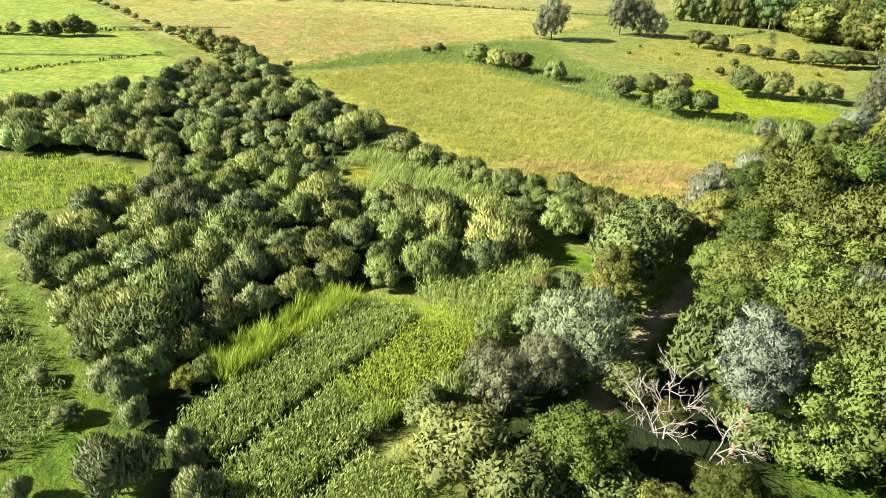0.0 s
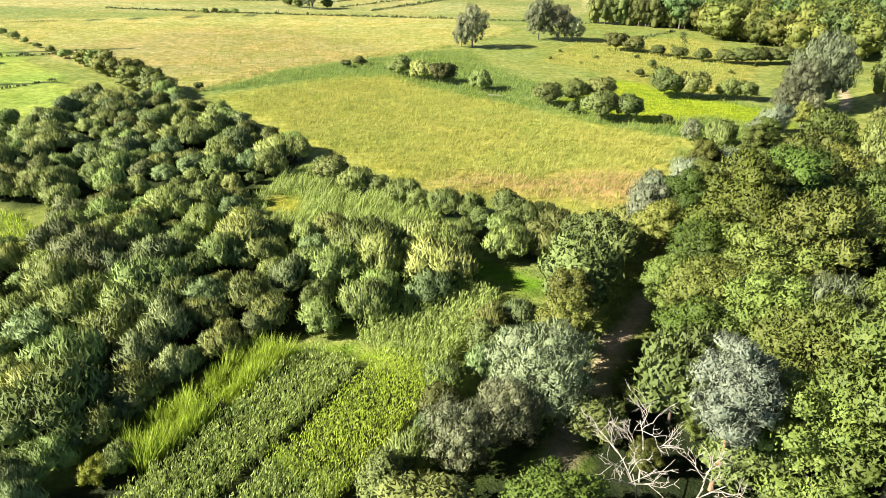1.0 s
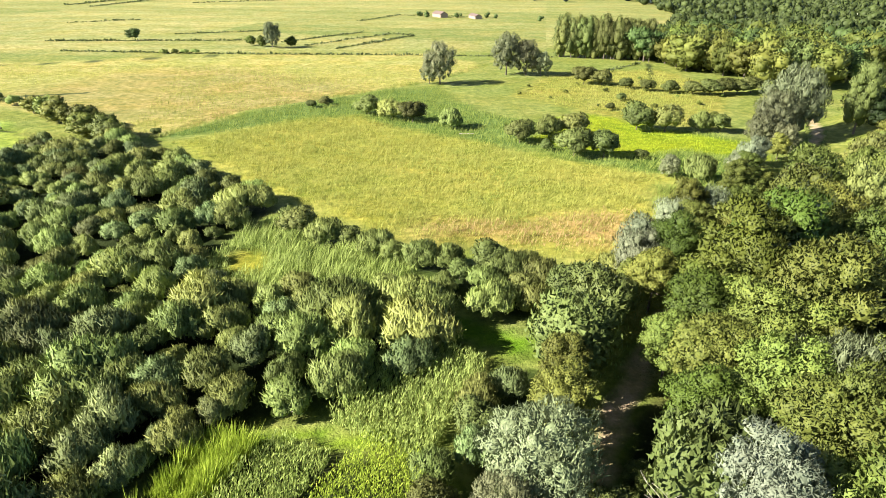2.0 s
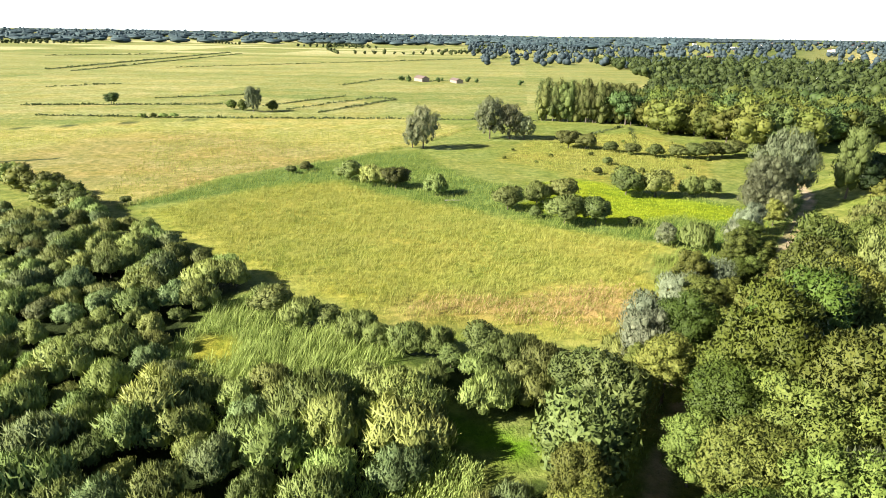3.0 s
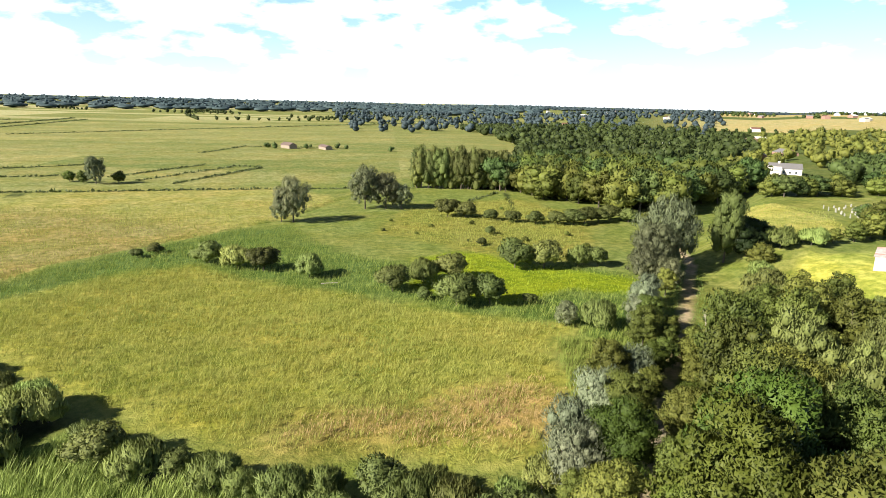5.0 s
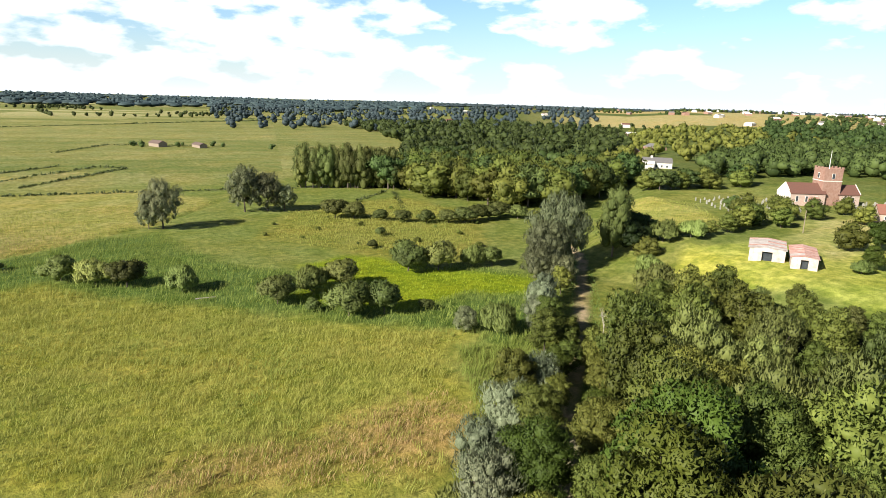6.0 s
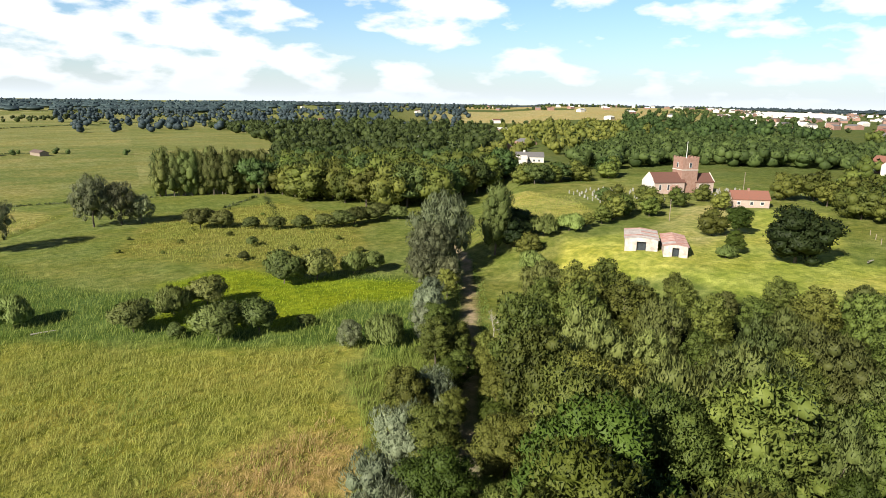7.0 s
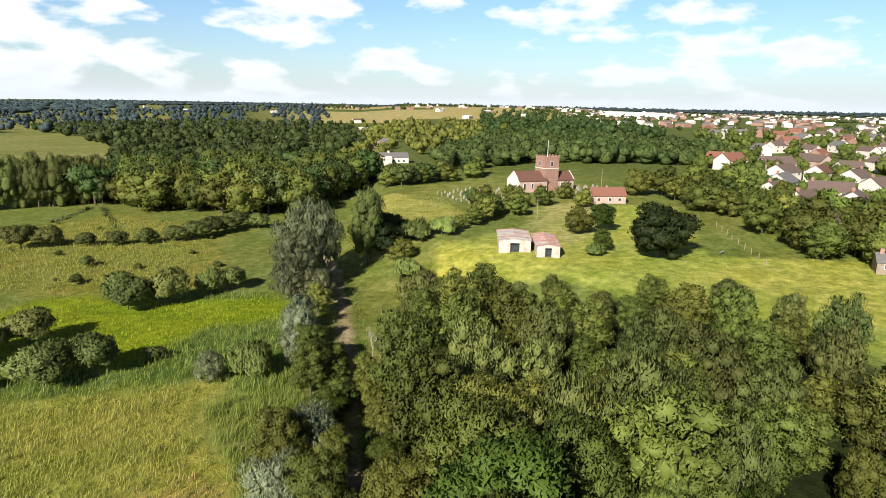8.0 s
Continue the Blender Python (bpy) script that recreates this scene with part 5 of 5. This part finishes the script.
for k, (x, y) in enumerate(homes[:118]):
    m = pose(x, y, ground_z(x, y), 0, 0, 60 + 90 * (k % 4) + rng.normal() * 12)
    if k < 4:
        KINDS[k].matrix_world = m
    else:
        copy_thing(KINDS[(0, 0, 2, 3, 1, 2, 0)[int(rng.integers(7))]], m)
g3 = np.random.default_rng(91)
distant_wood("town_trees", [(x + g3.normal() * 4 + 12, y + g3.normal() * 4 + 10) for x, y in homes] + scatter([(258, 96), (340, 128), (420, 128), (330, 92), (262, 84)], 13.0, rng) + scatter([(330, 92), (420, 128), (620, 190), (640, 150), (360, 104)], 15.0, rng) + [(p[0] + g3.normal() * 5 - 9, p[1] + g3.normal() * 6 - 11) for p in homes] + [(p[0] + g3.normal() * 4 - 14, p[1] + g3.normal() * 5 + 4) for p in homes], 5.0, 9.5, LEAF["broad"], "garden trees among the town's houses", 41, 46)
distant_wood("town_trees", scatter([(222, 88), (300, 108), (335, 60), (255, 18), (206, 44)], 10.5, rng), 4, 7.5, LEAF["broad"], "garden trees between the village houses", 43, 150, 6)
distant_wood("town_trees", scatter([(176, 30), (205, 50), (236, 50), (290, 12), (250, -20), (190, 5)], 12.0, rng), 5, 8, LEAF["broad"], "garden trees beyond the meadow fence", 42, 80)
for x, y, h in ((192, 50, 6), (188, 46, 7), (205, 49, 7), (214, 48, 6), (176, 46, 6), (182, 40, 7), (168, 34, 6)):
    plant("far_broad", x, y, h, 1.15, "tree", "leafy garden tree beside the houses", "tree", "garden trees")


def distant_town(name, places, label, seed, mats):
    g = np.random.default_rng(seed)
    vs, fs, slots = [], [], []
    for x, y in places:
        w, l, e, r = g.uniform(7, 12), g.uniform(9, 17), g.uniform(3.2, 5), g.uniform(1.5, 2.6)
        q = g.uniform(0, 3.14)
        c, s, z = math.cos(q), math.sin(q), ground_z(x, y) - 0.3
        k = len(vs)
        for px, py, pz in ((-w, -l, 0), (w, -l, 0), (w, l, 0), (-w, l, 0), (-w, -l, e), (w, -l, e), (w, l, e), (-w, l, e), (0, -l, e + r), (0, l, e + r)):
            vs.append((x + (px * c - py * s) / 2, y + (px * s + py * c) / 2, z + pz))
        fs += [[k, k + 1, k + 5, k + 8, k + 4], [k + 2, k + 3, k + 7, k + 9, k + 6], [k + 1, k + 2, k + 6, k + 5], [k + 3, k, k + 4, k + 7], [k + 5, k + 6, k + 9, k + 8], [k + 7, k + 4, k + 8, k + 9]]
        wall = int(g.integers(2))
        slots += [wall] * 4 + [2 + int(g.integers(3))] * 2
    me = mesh_of(name, vs, fs, mats, slots)
    return tagged(new(name, me), label, "town", kind="stuff")


distant_town("distant_town", fringe(64, 118, 760, 2300, 620, g2), "pale houses of a distant town", 51, (RENDERED, BRICK, TILE_BROWN, SLATE, WHITE))
distant_town("distant_village", fringe(26, 64, 500, 2100, 60, g2), "scattered distant farms and houses", 52, (RENDERED, BRICK, TILE, SLATE, WHITE))
distant_wood("far_hedges", fringe(64, 120, 760, 2400, 420, g2), 5, 10, LEAF["far"], "trees among the distant town", 53, 8, 3)
ware = thing("warehouse", 1440, 520, -30, "long white warehouse at the town's edge", "building")
gable_block(ware, 60, 190, 8, 12, WHITE, WHITE)

# gravestones
bm = bmesh.new()
prof = [(-0.32, -0.2), (0.32, -0.2), (0.32, 0.75), (0.2, 0.95), (0.0, 1.02), (-0.2, 0.95), (-0.32, 0.75)]
fa = [bm.verts.new((x, -0.06, z)) for x, z in prof]
fb = [bm.verts.new((x, 0.06, z)) for x, z in prof]
bm.faces.new(fa), bm.faces.new(fb[::-1])
for k in range(7):
    bm.faces.new((fa[(k + 1) % 7], fa[k], fb[k], fb[(k + 1) % 7]))
bmesh.ops.recalc_face_normals(bm, faces=bm.faces)
slab = bpy.data.meshes.new("gravestone")
bm.to_mesh(slab)
bm.free()
slab.materials.append(STONE)
for x, y in scatter([(176, 150), (196, 138), (206, 152), (204, 172), (186, 172)], 2.7, rng)[:90] + scatter([(206, 130), (224, 124), (234, 134), (226, 142)], 2.5, rng)[:50]:
    ob = new("gravestone", slab)
    ob.matrix_world = pose(x, y, ground_z(x, y), rng.normal() * 4, rng.normal() * 4, 60 + rng.normal() * 8) @ Matrix.Diagonal((1.2, 1.2, rng.uniform(0.8, 1.3), 1))
    tagged(ob, "weathered grey gravestone standing in rough grass", "gravestone", "gravestones")


def pole(x, y, h, label, r=0.11, arm=True):
    ob = thing("utility_pole", x, y, 20, label, "pole")
    bm = bmesh.new()
    bmesh.ops.create_cone(bm, cap_ends=True, segments=8, radius1=r, radius2=r * 0.7, depth=h, matrix=Matrix.Translation((0, 0, h / 2 - 0.2)))
    part("post", bm, TIMBER, ob)
    if arm:
        box("crossarm", (-0.8, 0.8, -0.06, 0.06, h - 0.9, h - 0.75), TIMBER, ob)


pole(212, 124, 9, "wooden utility pole beside the churchyard")
pole(166, 124, 6, "short wooden pole on the dry grass")
for k in range(9):
    t = k / 8
    x, y = 150 + 32 * t + rng.normal() * 0.3, 66 + 16 * t
    ob = new("fence_post", None)
    ob.matrix_world = pose(x, y, ground_z(x, y), rng.normal() * 3, rng.normal() * 3, 30)
    tagged(ob, "thin weathered wooden fence post in the meadow", "fence", "fence posts")
    box("post", (-0.06, 0.06, -0.06, 0.06, -0.3, 1.25), TIMBER, ob)

# marsh barns, a fallen pale branch and a board in the grass
for x, y, turn, w, l, eave, ridge in ((70, 505, 20, 6, 13, 2.4, 4.0), (94, 492, 10, 5, 14, 2.0, 3.2)):
    ob = thing("marsh_barn", x, y, turn, "low ruinous brown barn on the open marsh", "barn")
    gable_block(ob, w, l, eave, ridge, TIMBER, TILE_BROWN)
distant_wood("barn_bushes", [(60, 503), (82, 500), (104, 500), (56, 512), (110, 495), (136, 470)], 3, 5, LEAF["far"], "bushes round the marsh barns", 55, 60)


def log_at(x, y, turn, length, r, label):
    v, f = limb((-length / 2, 0, r * 0.8), (length / 2, 0.15, r), r, r * 0.5, 7, (0, 0.1, 0.02))
    ob = new("fallen_branch", mesh_of("fallen_branch", v, f, (DEADWOOD,), smooth=True))
    ob.matrix_world = pose(x, y, ground_z(x, y) + 0.35, 0, 0, turn)
    tagged(ob, label, "branch")


log_at(27.2, 153.2, -8, 3.4, 0.14, "pale fallen branch lying in marsh grass")
log_at(-6.2, 56.8, -35, 2.6, 0.10, "pale fallen branch at the end of the beds")
log_at(154, 75, -10, 2.6, 0.22, "pale log lying on the meadow")

# ---- ditches of the open marsh, marked by rank dark growth ----


def rank_line(line, step, height, width, label, seed):
    pts = []
    for (xa, ya), (xb, yb) in zip(line, line[1:]):
        n = max(2, int(math.hypot(xb - xa, yb - ya) / step))
        pts += [(xa + (xb - xa) * k / n, ya + (yb - ya) * k / n) for k in range(n)]
    return tufts("ditch_growth", pts, height, 3, width, RANK, label, "grass", seed=seed, spread=width * 0.9)


RANK = blade_material("blade_rank", (0.045, 0.065, 0.022), (0.10, 0.12, 0.04))
for k, (line, w) in enumerate((
        ([(-19, 329), (26, 383), (37, 373)], 0.7), ([(-4, 317), (37, 373)], 0.6), ([(-30, 344), (10, 392)], 0.5), ([(-230, 619), (-142, 1044)], 1.6), ([(-205, 600), (-120, 1000)], 1.2),
        ([(-166, 450), (-131, 475)], 0.9), ([(-140, 350), (-40, 352)], 0.6), ([(-120, 312), (-48, 300), (32, 293), (90, 284)], 0.5), ([(10, 466), (40, 521), (95, 507)], 0.8),
        ([(-137, 659), (70, 812)], 0.9), ([(-89, 382), (-41, 401)], 0.5), ([(-132, 183), (-104, 199), (-84, 206)], 0.35), ([(-104, 140), (-79, 169)], 0.3),
        ([(99, 247), (120, 265)], 0.4), ([(-330, 884), (-200, 970)], 1.6), ([(70, 812), (340, 1000)], 1.4))):
    rank_line(line, 0.9 if w < 0.7 else 1.8, 0.7 + 0.3 * w, w, "dark rank growth along a marsh ditch", 200 + k)
tufts("hay_grass", scatter(HAY, 1.0, rng), 0.5, 4, 0.08, BLADE["dry"], "pale dry hay grass on the rise", seed=61, spread=0.4)
